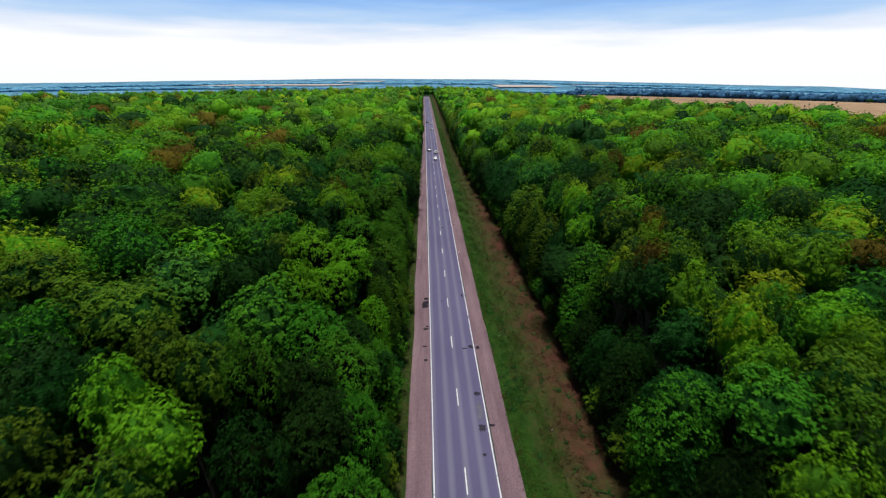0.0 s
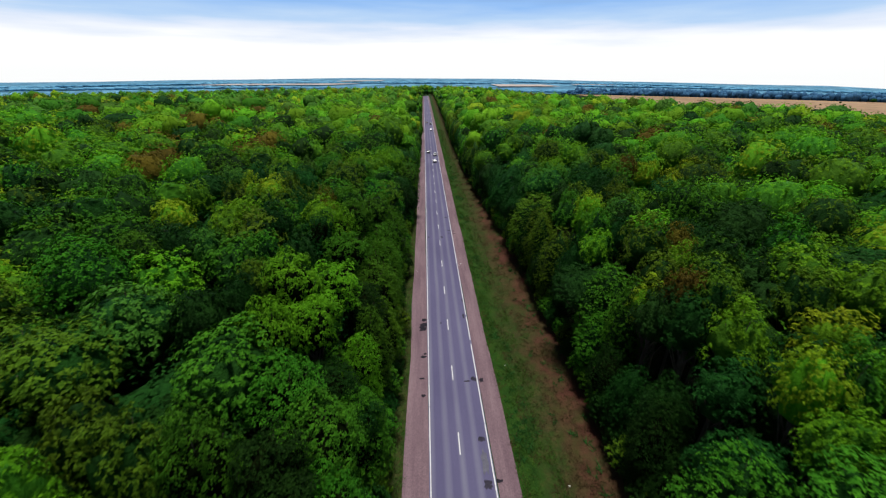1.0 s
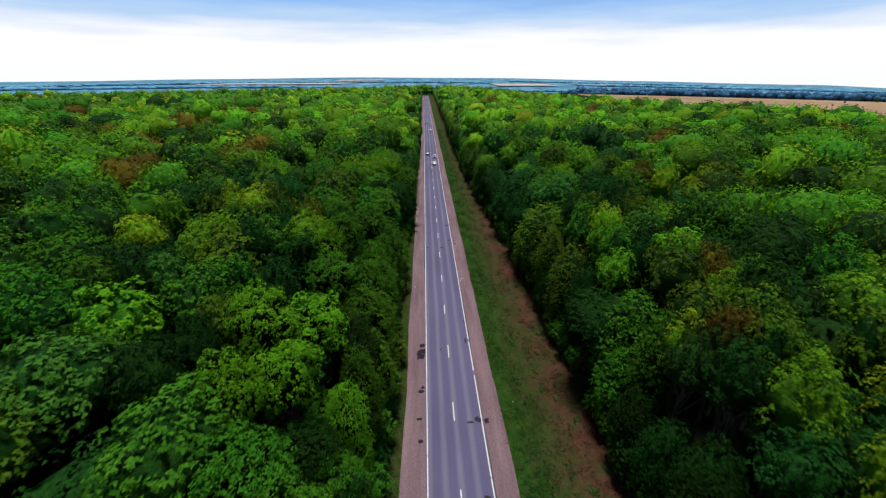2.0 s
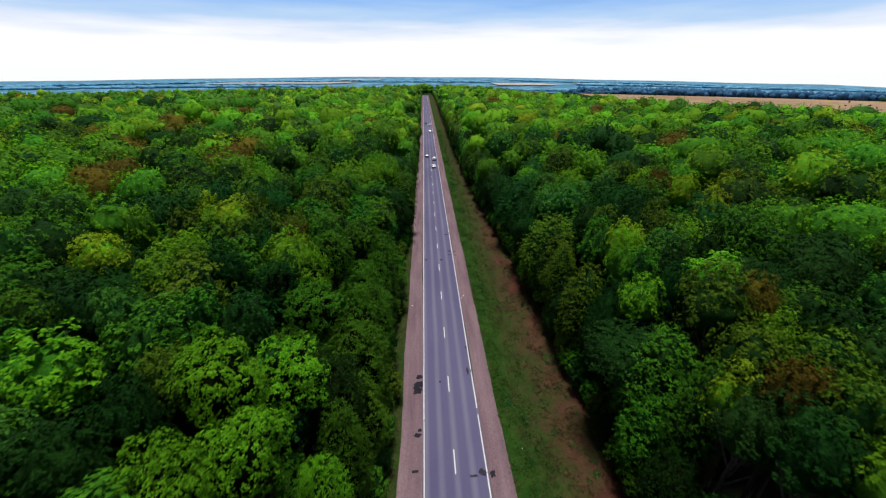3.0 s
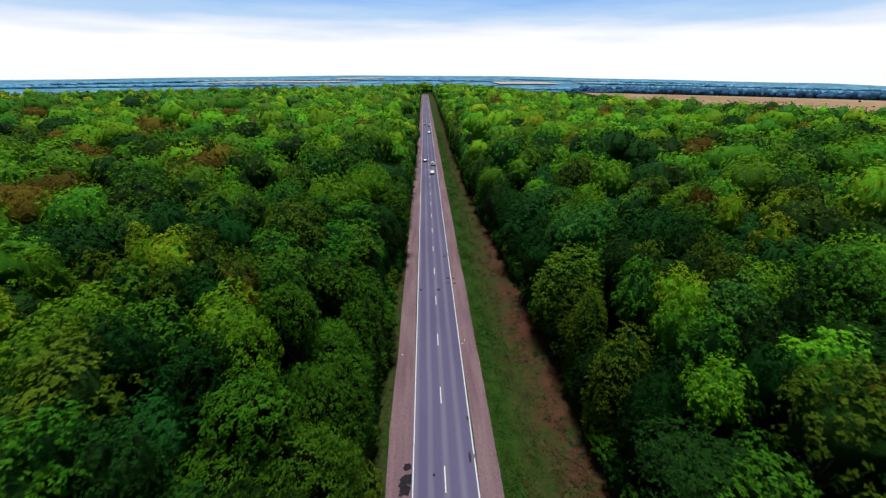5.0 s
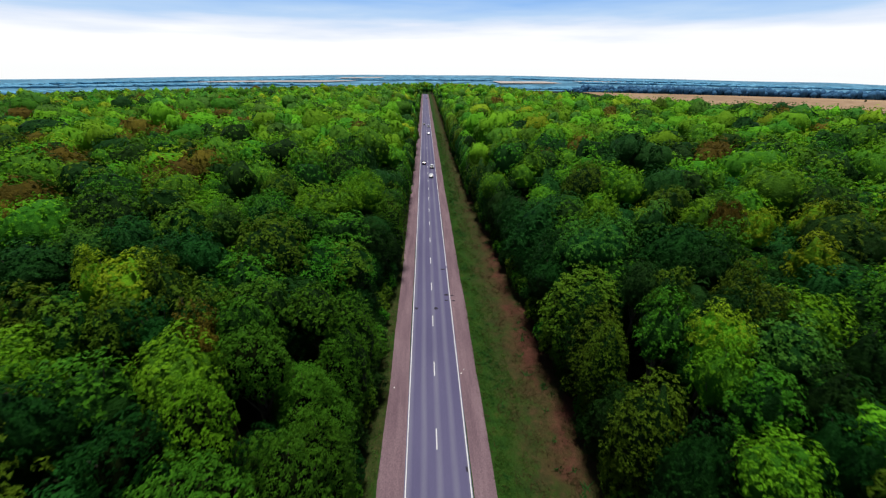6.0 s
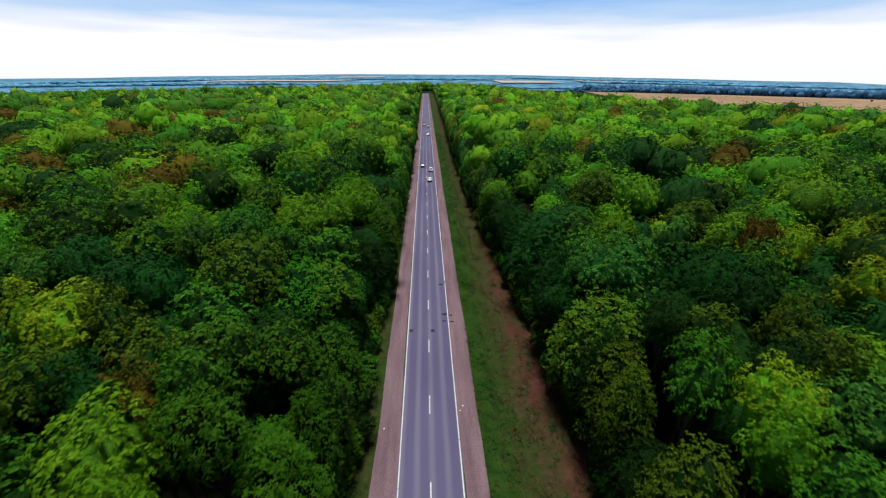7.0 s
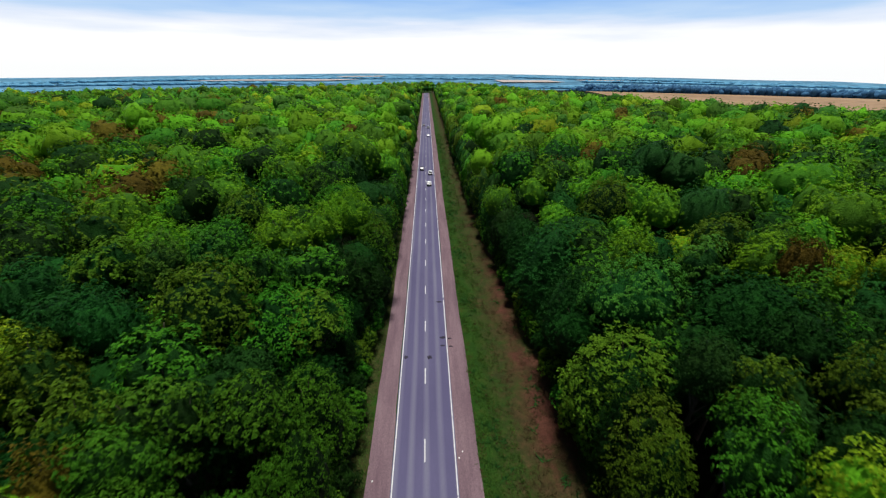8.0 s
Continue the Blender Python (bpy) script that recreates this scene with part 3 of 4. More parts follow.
TREE_PLAN = {  # tone: x, y and crown radius of the trees that stand out
    "light": [(22.0, 14.6, 1.7), (-21.9, 17.4, 2.6), (-26.1, 20.3, 1.9), (23.7, 22.9, 2.0), (32.0, 23.3, 2.0), (33.1, 26.8, 2.6), (24.9, 33.7, 2.4), (-18.0, 35.7, 2.2), (42.3, 38.3, 2.9), (-15.2, 38.9, 2.5), (-11.1, 39.7, 1.7), (-18.0, 42.9, 2.7), (39.6, 43.5, 3.5), (-32.6, 45.4, 3.3), (-14.6, 46.2, 2.9), (26.8, 46.4, 1.4), (29.0, 57.4, 3.1), (21.9, 57.8, 2.4), (-32.7, 61.1, 2.8), (-16.8, 61.5, 2.2), (-30.2, 64.8, 1.6), (23.6, 65.3, 2.0), (-20.2, 66.0, 3.1), (-34.4, 67.6, 3.1), (61.3, 72.2, 5.2), (52.1, 74.6, 4.1), (-43.8, 74.6, 2.0), (-51.7, 80.1, 3.4), (40.7, 95.7, 2.9), (25.4, 97.8, 2.2)],
    "light_more": [(53.9, 102.7, 3.4), (-20.2, 108.2, 3.8), (40.5, 115.7, 3.2), (-50.5, 118.0, 5.9), (34.1, 128.9, 1.6), (-40.2, 131.7, 5.7), (22.9, 133.0, 2.9), (118.9, 140.4, 4.8), (67.2, 157.4, 5.8), (79.8, 173.1, 5.9)],
    "dark": [(-15.8, 16.6, 2.0), (19.7, 17.1, 2.3), (-29.8, 20.5, 2.2), (-12.7, 20.8, 2.6), (-14.2, 23.9, 2.5), (23.0, 37.2, 2.8), (-24.7, 37.4, 2.5), (-22.9, 40.5, 1.7), (32.8, 48.5, 2.8), (-35.2, 53.2, 2.9), (25.0, 57.1, 1.9), (-40.8, 57.6, 2.8), (-18.8, 58.4, 2.5), (-25.2, 60.0, 2.4), (26.8, 60.4, 2.1), (20.1, 61.0, 2.7), (33.4, 64.3, 2.1), (82.3, 69.3, 5.3), (26.1, 70.0, 1.6), (32.5, 80.6, 2.6), (18.8, 80.6, 2.0), (32.5, 86.7, 5.0), (92.9, 91.8, 8.7), (87.8, 104.2, 6.8), (-11.3, 108.2, 3.7)],
    "yellow": [(24.8, 26.8, 1.6), (33.0, 33.0, 2.8), (22.3, 43.1, 1.1), (63.1, 53.2, 4.7), (-44.4, 67.0, 3.1), (24.7, 68.0, 0.9), (-32.6, 79.4, 3.3), (-36.6, 80.6, 2.3), (47.7, 83.0, 2.7), (48.6, 94.0, 2.6), (58.1, 95.2, 2.1), (60.6, 96.4, 1.4), (-27.8, 150.8, 3.5)],
    "olive": [(-21.1, 13.4, 1.9), (-28.1, 15.9, 1.4), (26.6, 19.5, 2.6), (-21.1, 22.2, 2.1), (-25.0, 24.2, 2.2), (-31.8, 31.1, 3.8), (-38.3, 33.8, 3.8), (33.9, 37.3, 2.4), (26.1, 38.7, 2.3), (-48.8, 40.2, 3.4), (29.0, 43.5, 2.7), (-21.9, 43.7, 2.1), (24.3, 44.7, 2.8), (25.9, 51.9, 3.0), (-27.3, 57.0, 3.8), (-29.1, 60.9, 2.1), (62.1, 63.3, 4.0), (19.5, 66.4, 3.0), (-31.5, 69.7, 2.6), (-28.4, 71.1, 2.4), (30.1, 71.2, 2.5), (-37.2, 73.1, 2.4), (-23.1, 74.4, 2.8), (19.0, 74.9, 2.2), (25.4, 76.3, 1.4), (33.3, 76.4, 1.8), (19.5, 77.9, 2.9), (-29.0, 79.1, 2.6), (21.2, 86.1, 4.9), (-21.3, 88.5, 4.5)],
    "olive_more": [(60.5, 90.8, 5.2), (-13.0, 91.7, 3.8), (45.1, 98.4, 3.1), (-38.2, 98.5, 3.7), (38.9, 100.7, 3.1), (-28.9, 115.6, 3.3), (-71.2, 124.6, 5.5), (72.0, 148.9, 5.2)],
    "mid": [(24.3, 15.8, 2.3), (22.5, 19.2, 3.3), (-17.9, 23.3, 2.1), (-10.6, 23.9, 2.8), (26.8, 26.3, 2.0), (-12.4, 27.9, 3.0), (-39.1, 28.8, 2.3), (-15.4, 30.3, 2.9), (-19.6, 31.3, 3.8), (-10.5, 44.6, 2.2), (21.1, 44.8, 2.3), (-42.8, 47.5, 4.3), (-26.7, 49.5, 3.3), (21.2, 50.2, 3.7), (-24.5, 52.7, 2.3), (-40.8, 53.3, 2.5), (-54.1, 55.3, 4.7), (-11.1, 55.7, 3.5), (-14.8, 56.5, 2.8), (-46.5, 57.5, 4.1), (23.7, 61.5, 2.4), (-11.8, 61.7, 3.1), (-25.3, 63.9, 3.2), (-10.5, 65.2, 2.6), (-73.9, 67.4, 5.5), (-15.5, 68.1, 2.6), (-11.9, 68.5, 3.4), (43.0, 69.0, 4.4), (-17.4, 70.9, 2.3), (22.4, 72.1, 2.4)],
    "mid_more": [(-10.7, 73.9, 2.2), (23.8, 74.2, 2.2), (-17.2, 75.1, 3.0), (-10.4, 77.5, 2.5), (-13.4, 77.8, 2.7), (-21.1, 81.0, 3.5), (-10.7, 83.4, 2.9), (-64.1, 84.9, 4.4), (39.1, 87.1, 3.1), (-19.0, 95.1, 3.0), (-14.1, 101.4, 3.8), (116.8, 103.5, 7.5), (-27.5, 104.2, 4.4), (51.8, 115.4, 3.7), (-60.1, 115.6, 6.8), (104.0, 148.6, 7.9), (-43.3, 156.2, 6.2)],
    "cool": [(-34.1, 23.6, 2.7), (21.8, 30.1, 2.5), (21.5, 40.6, 2.3), (35.5, 46.1, 2.9), (-19.5, 50.7, 2.0), (47.2, 62.6, 4.9), (-25.5, 71.8, 2.3), (42.2, 75.2, 3.3), (24.1, 79.7, 2.2), (-47.0, 83.9, 3.6), (-28.2, 85.0, 2.8), (-32.5, 86.1, 3.4), (-40.5, 91.2, 3.2), (19.7, 97.9, 3.5), (21.0, 110.2, 5.7), (46.4, 114.6, 4.4), (18.6, 119.0, 2.9), (18.6, 124.6, 3.2), (-17.9, 149.8, 3.9), (-96.2, 166.4, 6.7)],
    "rust": [(24.5, 41.0, 2.3), (53.0, 41.4, 2.7), (31.3, 53.4, 1.5), (-20.4, 69.5, 1.8), (42.7, 92.8, 1.1), (-82.9, 136.3, 3.3), (75.0, 142.7, 5.9), (-98.0, 148.6, 6.4), (84.4, 152.2, 6.3), (-128.1, 178.3, 8.8), (-92.4, 183.1, 8.3)],
    "soft": [(-29.8, 36.4, 3.7), (-30.9, 51.9, 2.0), (29.5, 66.4, 3.0), (-44.1, 88.4, 2.6), (24.1, 92.1, 4.5), (33.8, 96.0, 2.9), (-26.5, 99.4, 2.3), (-32.3, 99.7, 2.7)],
}


def plan_trees():
    rnd = random.Random(5)
    out, marked = [], []
    for tone, places in TREE_PLAN.items():
        for x, y, r in places:
            r = min(max(1.10 * r, 2.3), 6.0)
            h = float(canopy_height(x, y)) + rnd.gauss(0, 0.5)
            k = rnd.choice(EDGE_KINDS if -12 < x < 21.5 else NARROW_KINDS if r < 4.2 else INNER_KINDS)
            out.append((x, y, h, r / (KINDS[k][1] * h / 20.0), tone.split("_")[0], k, rnd.uniform(0, 360)))
            marked.append((x, y, r))

    def clear(x, y, room):
        return all((x - a) ** 2 + (y - b) ** 2 > (r + room) ** 2 for a, b, r in marked)
    sp = 7.7
    for j in range(-2, 152):
        for i in range(-74, 50):
            x = (i + 0.5 * (j % 2)) * sp + rnd.uniform(-0.33, 0.33) * sp
            y = j * sp * 0.87 + rnd.uniform(-0.33, 0.33) * sp
            h = float(canopy_height(x, y)) + rnd.gauss(-0.4, 2.1)
            w = rnd.uniform(0.74, 1.02)
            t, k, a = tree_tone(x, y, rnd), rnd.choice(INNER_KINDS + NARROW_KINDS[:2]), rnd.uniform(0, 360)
            if not in_wood(x, y) or abs(x) > min(1.32 * y + 42, 1.16 * y + 62) or not clear(x, y, 2.2):
                continue
            h -= 2.8 if not clear(x, y, 4.2) else 0
            h -= 4.8 * float(smooth(80, 0, field_edge(y) - x) * smooth(250, 380, y))
            out.append((x, y, h, w, t, k, a))
    # lower trees in the gaps between the tall ones, mostly dark-leaved to paint the gaps' shade
    spots = [(q[0], q[1]) for q in out if q[1] < 250 and abs(q[0]) < 125]
    for _ in range(22000):
        x, y = rnd.uniform(-105, 105), rnd.uniform(5, 240)
        if not in_wood(x, y) or abs(x) < 11.0 or 0 < x < 19.6 - 3.4 * float(smooth(80, 190, y)) or (y > 150 and abs(x) > 55) or abs(x) > 1.32 * y + 42:
            continue
        if all((x - a) ** 2 + (y - b) ** 2 > (3.7 if y < 100 else 5.2) ** 2 for a, b in spots):
            spots.append((x, y))
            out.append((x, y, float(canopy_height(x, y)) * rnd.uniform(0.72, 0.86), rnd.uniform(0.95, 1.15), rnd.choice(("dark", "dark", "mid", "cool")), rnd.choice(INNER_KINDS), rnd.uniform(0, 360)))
    # leafy young trees that close the wood behind its edge, with the same shade-painting dark leaves
    spots = [(q[0], q[1]) for q in out if q[1] < 130 and -30 < q[0] < 42]
    for _ in range(9000):
        side = rnd.choice((-1, 1))
        x, y = rnd.uniform(-18.0, -11.0) if side < 0 else rnd.uniform(18.6, 28.0), rnd.uniform(4, 120)
        if all((x - a) ** 2 + (y - b) ** 2 > 3.1 ** 2 for a, b in spots):
            spots.append((x, y))
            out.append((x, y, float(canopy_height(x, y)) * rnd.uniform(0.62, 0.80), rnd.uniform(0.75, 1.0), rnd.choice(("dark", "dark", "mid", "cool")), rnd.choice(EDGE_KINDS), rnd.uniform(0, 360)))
    # one close row along each side of the clearing
    for x0, step in ((-10.0, 4.6), (19.3, 4.8)):
        y = 8.0
        while y < ROAD_END:
            h = float(canopy_height(x0, y)) + rnd.gauss(-1.0, 1.4)
            x = x0 + float(smooth(80, 190, y)) * (1.4 if x0 < 0 else -3.6) + rnd.uniform(-0.8, 0.6) * (1 if x0 < 0 else -1)
            # up to y 70 darker leaves, the dimmer light there put into the colour
            tone, w, k, a = rnd.choice(("dark", "mid", "mid", "olive", "cool") if y > 70 else ("dark", "mid", "dark", "mid", "olive")), rnd.uniform(0.8, 1.05), rnd.choice(EDGE_KINDS), rnd.uniform(0, 360)
            if clear(x, y, 0.6):
                out.append((x, y, h, w, tone, k, a))
            y += step * rnd.uniform(0.8, 1.2)
    # the wood closes behind the end of the straight
    for k in range(9):
        out.append((-9.0 + 3.1 * k, ROAD_END + 3 + rnd.uniform(0, 2), 13.5 + rnd.uniform(-1, 1.5), 0.9, rnd.choice(("dark", "cool", "mid")), rnd.choice(EDGE_KINDS), rnd.uniform(0, 360)))
    # shrubs that close the foot of the wood's edge
    for x0, step in ((-9.3, 3.2), (18.4, 2.9)):
        y = 14.0
        while y < 330:
            out.append((x0 + float(smooth(80, 190, y)) * (0.9 if x0 < 0 else -3.6) + rnd.uniform(-0.5, 0.5), y, rnd.uniform(3.6, 6.4), rnd.uniform(1.35, 1.8), rnd.choice(("dark", "mid", "olive", "dark")), rnd.choice(EDGE_KINDS), rnd.uniform(0, 360)))
            y += step * rnd.uniform(0.75, 1.25)
    return out


TREES = plan_trees()
NEAR_COUNT = 318


def nearness(t):
    x, y, h = t[:3]
    under = 7 < h < 0.87 * float(canopy_height(x, y))  # half hidden beneath the others
    return math.hypot(x, y - min(max(y, 20.0), 84.0)) + (500 if abs(x) > 1.27 * y + 14 else 0) + (25 if under else 0)


TREES.sort(key=nearness)
TONE_WORDS = {"dark": "dark green", "cool": "bluish green", "mid": "green", "light": "fresh bright green", "yellow": "yellowish green", "olive": "olive green", "soft": "soft grey-green", "rust": "turning brown"}


def tree_pose(t):
    x, y, h, w, tone, k, a = t
    s = h / 20.0
    return pose(x, y, float(ground_z(x, y)), 0, 0, a) @ Matrix.Diagonal((s * w, s * w, s, 1))


FINE_COUNT = 78
UNDER = sorted(TREES[:NEAR_COUNT], key=lambda t: math.hypot(0.85 * t[0], 1.5 * (t[1] - min(max(t[1], 20.0), 66.0))))
FINE = set(UNDER[:FINE_COUNT])


def near_trees():
    """One tree of each shape and tone is built, the rest are copies of it."""
    made, first = {}, {}
    for t in TREES[:NEAR_COUNT]:
        low = t[2] < 7
        bank = SHRUB_CROWN if low else FINE_CROWN if t in FINE else NEAR_CROWN
        key = (t[5], t[4], t in FINE, low)
        if key in made:
            copy_thing(made[key], tree_pose(t))
            continue
        if low:
            tree = tagged(new("shrub"), "low %s leafy shrub at the foot of the wood" % TONE_WORDS[t[4]], "shrub", "shrubs along the clearing")
        else:
            tree = tagged(new("tree"), "leafy %s broadleaf tree in dense wood" % TONE_WORDS[t[4]], "tree", "trees of the wood")
        tr, cr = new("trunk", NEAR_TRUNK[t[5]]), new("crown", bank[t[5]])
        tr.parent = cr.parent = tree
        # crown bodies carry painted shade: near-black in the finest trees, darker leaves elsewhere
        for slot, leaf in zip(cr.material_slots, (LEAF[t[4]], INNER_SHADE if bank is FINE_CROWN else LEAF[SHADED_LEAF[t[4]]])):
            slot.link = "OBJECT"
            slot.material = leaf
        made[key], first[key] = tree, tree_pose(t)
    for key, tree in made.items():
        tree.matrix_basis = first[key]


near_trees()


def joined_wood(name, trees, bank, label, deep=True):
    vs, fs, sl, tone_of, o = [], [], [], [], 0
    rnd = random.Random(len(trees))
    for x, y, h, w, tone, k, a in trees:
        lv, lf, cv, cf = bank[k]
        c, s = math.cos(radians(a)), math.sin(radians(a))
        q = h / 20.0
        M = np.array([[c * q * w, -s * q * w, 0], [s * q * w, c * q * w, 0], [0, 0, q]])
        v = np.concatenate([lv, cv]) @ M.T + np.array([x, y, float(ground_z(x, y))])
        vs.append(v)
        fs += [lf + o, cf + len(lv) + o]
        sl += [np.full(len(lf), LEAF_ORDER.index(tone)), np.full(len(cf), LEAF_ORDER.index(SHADED_LEAF[tone] if deep else tone))]
        tone_of.append(np.full(len(v), rnd.random()))
        o += len(v)
    me = tri_mesh(name, np.concatenate(vs), np.concatenate(fs), list(LEAF.values()), np.concatenate(sl))
    me.attributes.new("tree_tone", "FLOAT", "POINT").data.foreach_set("value", np.concatenate(tone_of).astype(np.float32))
    return tagged(new(name, me), label, "forest", kind="stuff")


rest = TREES[NEAR_COUNT:]
side_wood = [t for t in rest if math.hypot(t[0], t[1] - min(max(t[1], 20.0), 70.0)) < 78 and nearness(t) < 300]
beyond = set(rest) - set(side_wood)
rest = [t for t in rest if t in beyond]
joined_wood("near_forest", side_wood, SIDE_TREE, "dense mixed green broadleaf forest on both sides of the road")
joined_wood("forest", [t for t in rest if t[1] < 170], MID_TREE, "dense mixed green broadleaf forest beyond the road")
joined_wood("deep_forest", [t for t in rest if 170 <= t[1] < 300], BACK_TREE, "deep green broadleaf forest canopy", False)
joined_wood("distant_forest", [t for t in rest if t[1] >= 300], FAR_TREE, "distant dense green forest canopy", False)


# ------------------------------------------------------------------ fields and far land
STUBBLE = two_tone("pale_stubble", (0.2522, 0.1611, 0.09108), (0.3643, 0.2452, 0.1471), 0.012, fine=0.08, stretch=(0.7006, 0.2802, 0.7006))
# stubble paler and greyer than the near field: distance haze painted in
HAZED_FIELD = two_tone("far_hazed_stubble", (0.36, 0.31, 0.29), (0.48, 0.43, 0.40), 0.01)
# both far woods have distance haze painted into their blue leaf colours
FAR_LEAF = two_tone("haze_blue_far_wood", (0.0190, 0.0760, 0.1600), (0.0450, 0.1400, 0.2600), 0.03)
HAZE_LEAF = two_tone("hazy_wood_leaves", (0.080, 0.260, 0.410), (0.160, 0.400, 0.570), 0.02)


def land_patch(name, corners, lift, material, label, nu=24, nv=10):
    """A four-cornered piece of land that follows the ground."""
    a, b, c, d = (np.array(p, float) for p in corners)
    verts = []
    for j in range(nv + 1):
        for i in range(nu + 1):
            u, v = i / nu, j / nv
            p = (a * (1 - u) + b * u) * (1 - v) + (d * (1 - u) + c * u) * v
            verts.append((p[0], p[1], float(ground_z(p[0], p[1])) + lift))
    w = nu + 1
    faces = [(j * w + i, j * w + i + 1, (j + 1) * w + i + 1, (j + 1) * w + i) for j in range(nv) for i in range(nu)]
    return tagged(part(name, verts, faces, material), label, "field", kind="structure")


land_patch("field", [(225, 120), (1900, -700), (1700, 205), (335, 915)], 0.8, STUBBLE, "pale harvested stubble field beyond the forest", 40, 24)
land_patch("far_field", [(420, 2350), (760, 2300), (780, 2700), (440, 2750)], 5.0, HAZED_FIELD, "distant harvested field paled by painted haze")
land_patch("far_field", [(-1250, 2250), (-560, 2450), (-420, 2800), (-1200, 2650)], 5.0, HAZED_FIELD, "distant harvested field paled by painted haze")
land_patch("far_field", [(1000, 2700), (1300, 2600), (1330, 2800), (1020, 2900)], 5.0, HAZED_FIELD, "distant harvested field paled by painted haze")
land_patch("far_field", [(-700, 3300), (-350, 3350), (-330, 3600), (-680, 3550)], 5.0, HAZED_FIELD, "distant harvested field paled by painted haze")


def belt(name, a, b, depth, step, height, material, label, seed):
    """A strip of far wood along a line."""
    rnd = random.Random(seed)
    a, b = Vector(a), Vector(b)
    along = (b - a).normalized()
    off = Vector((-along.y, along.x))
    n, m = int((b - a).length / step), max(1, int(depth / step))
    vs, fs, o = [], [], 0
    for i in range(n):
        for j in range(m):
            p = a + along * (i + rnd.uniform(-0.4, 0.4)) * step + off * (j + rnd.uniform(-0.4, 0.4)) * step
            h = height * rnd.uniform(0.55, 1.2) * min(1.0, 0.2 + i / (0.14 * n))
            r = step * rnd.uniform(0.6, 0.85)
            jit = np.array([1 + rnd.uniform(-0.2, 0.2) for _ in ICO1[0]])[:, None]
            z = float(ground_z(p.x, p.y))
            vs.append(ICO1[0] * jit * (r, r, h * 0.55) + (p.x, p.y, z + h * 0.45))
            fs.append(ICO1[1] + o)
            o += len(ICO1[0])
    me = tri_mesh(name, np.concatenate(vs), np.concatenate(fs), [material])
    return tagged(new(name, me), label, "forest", kind="stuff")


belt("far_wood", (330, 930), (1700, 215), 40, 8, 14, FAR_LEAF, "dark tree belt behind the field, bluish from painted haze", 1)
belt("far_wood", (310, 955), (640, 790), 40, 8, 14, FAR_LEAF, "dark tree belt behind the forest, bluish from painted haze", 2)
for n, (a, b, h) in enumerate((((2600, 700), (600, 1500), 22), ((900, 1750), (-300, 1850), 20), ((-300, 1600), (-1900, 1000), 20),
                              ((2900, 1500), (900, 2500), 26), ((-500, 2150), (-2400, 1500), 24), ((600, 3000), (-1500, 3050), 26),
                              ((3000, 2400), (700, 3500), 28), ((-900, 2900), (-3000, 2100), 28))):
    belt("hazy_wood", a, b, 150, 30, 0.42 * h, HAZE_LEAF, "strip of far woodland with blue haze painted in", 10 + n)


def lone_tree(x, y, h, w, tone):
    tree = tagged(new("field_tree"), "small dark tree standing alone in the field", "tree", "trees in the field")
    lv, lf, cv, cf = SIDE_TREE[EDGE_KINDS[1]]
    me = tri_mesh("crown", np.concatenate([lv, cv]), np.concatenate([lf, cf + len(lv)]), [LEAF[tone]])
    cr, tr = new("crown", me), new("trunk", NEAR_TRUNK[EDGE_KINDS[1]])
    cr.parent = tr.parent = tree
    s = h / 20.0
    tree.matrix_basis = pose(x, y, float(ground_z(x, y)) + 0.8) @ Matrix.Diagonal((s * w, s * w, s, 1))


lone_tree(718, 632, 8.0, 2.4, "dark")
lone_tree(640, 610, 4.0, 1.6, "dark")


# ------------------------------------------------------------------ road repairs and stains
def patch_mesh(name, x, y, w, l, material, seed, parent, z=0.094, label=""):
    """A thin uneven slab of tar."""
    rnd = random.Random(seed)
    n = 18
    top = []
    for k in range(n):
        a = 2 * math.pi * k / n
        q = (abs(math.cos(a)) ** 3 + abs(math.sin(a)) ** 3) ** -0.333 * rnd.uniform(0.62, 1.12)
        top.append((x + 0.5 * w * q * math.cos(a), y + 0.5 * l * q * math.sin(a)))
    verts = [(a, b, z) for a, b in top] + [(a, b, z - 0.02) for a, b in top]
    faces = [tuple(range(n))] + [(k, k + n, (k + 1) % n + n, (k + 1) % n) for k in range(n)]
    return part(name, verts, faces, material, parent, label)


STAIN = two_tone("old_tar", (0.0060, 0.0050, 0.0090), (0.0180, 0.0140, 0.0220), 2.0, rough=0.8)
PALE_PATCH = two_tone("pale_asphalt_patch", (0.0850, 0.0830, 0.1150), (0.1250, 0.1230, 0.1500), 1.5, fine=12.0)
for k, (x, y, w, l) in enumerate(((2.75, 39.0, 0.9, 0.8), (2.72, 33.3, 1.0, 1.2), (3.0, 49.1, 0.9, 0.9), (2.0, 48.7, 1.0, 0.35), (3.3, 70.4, 0.35, 0.8),
                                 (2.9, 107.2, 1.0, 0.7), (2.8, 105.2, 0.8, 0.45), (0.64, 102.5, 0.9, 1.0), (-2.95, 102.6, 0.7, 0.9), (3.0, 65.0, 0.4, 1.6),
                                 (-1.2, 63.0, 0.35, 0.35), (2.6, 118.0, 1.1, 0.6), (2.5, 29.6, 0.5, 0.5))):
    patch_mesh("repair_patch", x, y, w, l, TAR, k, road)
patch_mesh("repair_patch", 2.75, 36.0, 0.9, 3.2, PALE_PATCH, 50, road, label="pale worn asphalt patch")
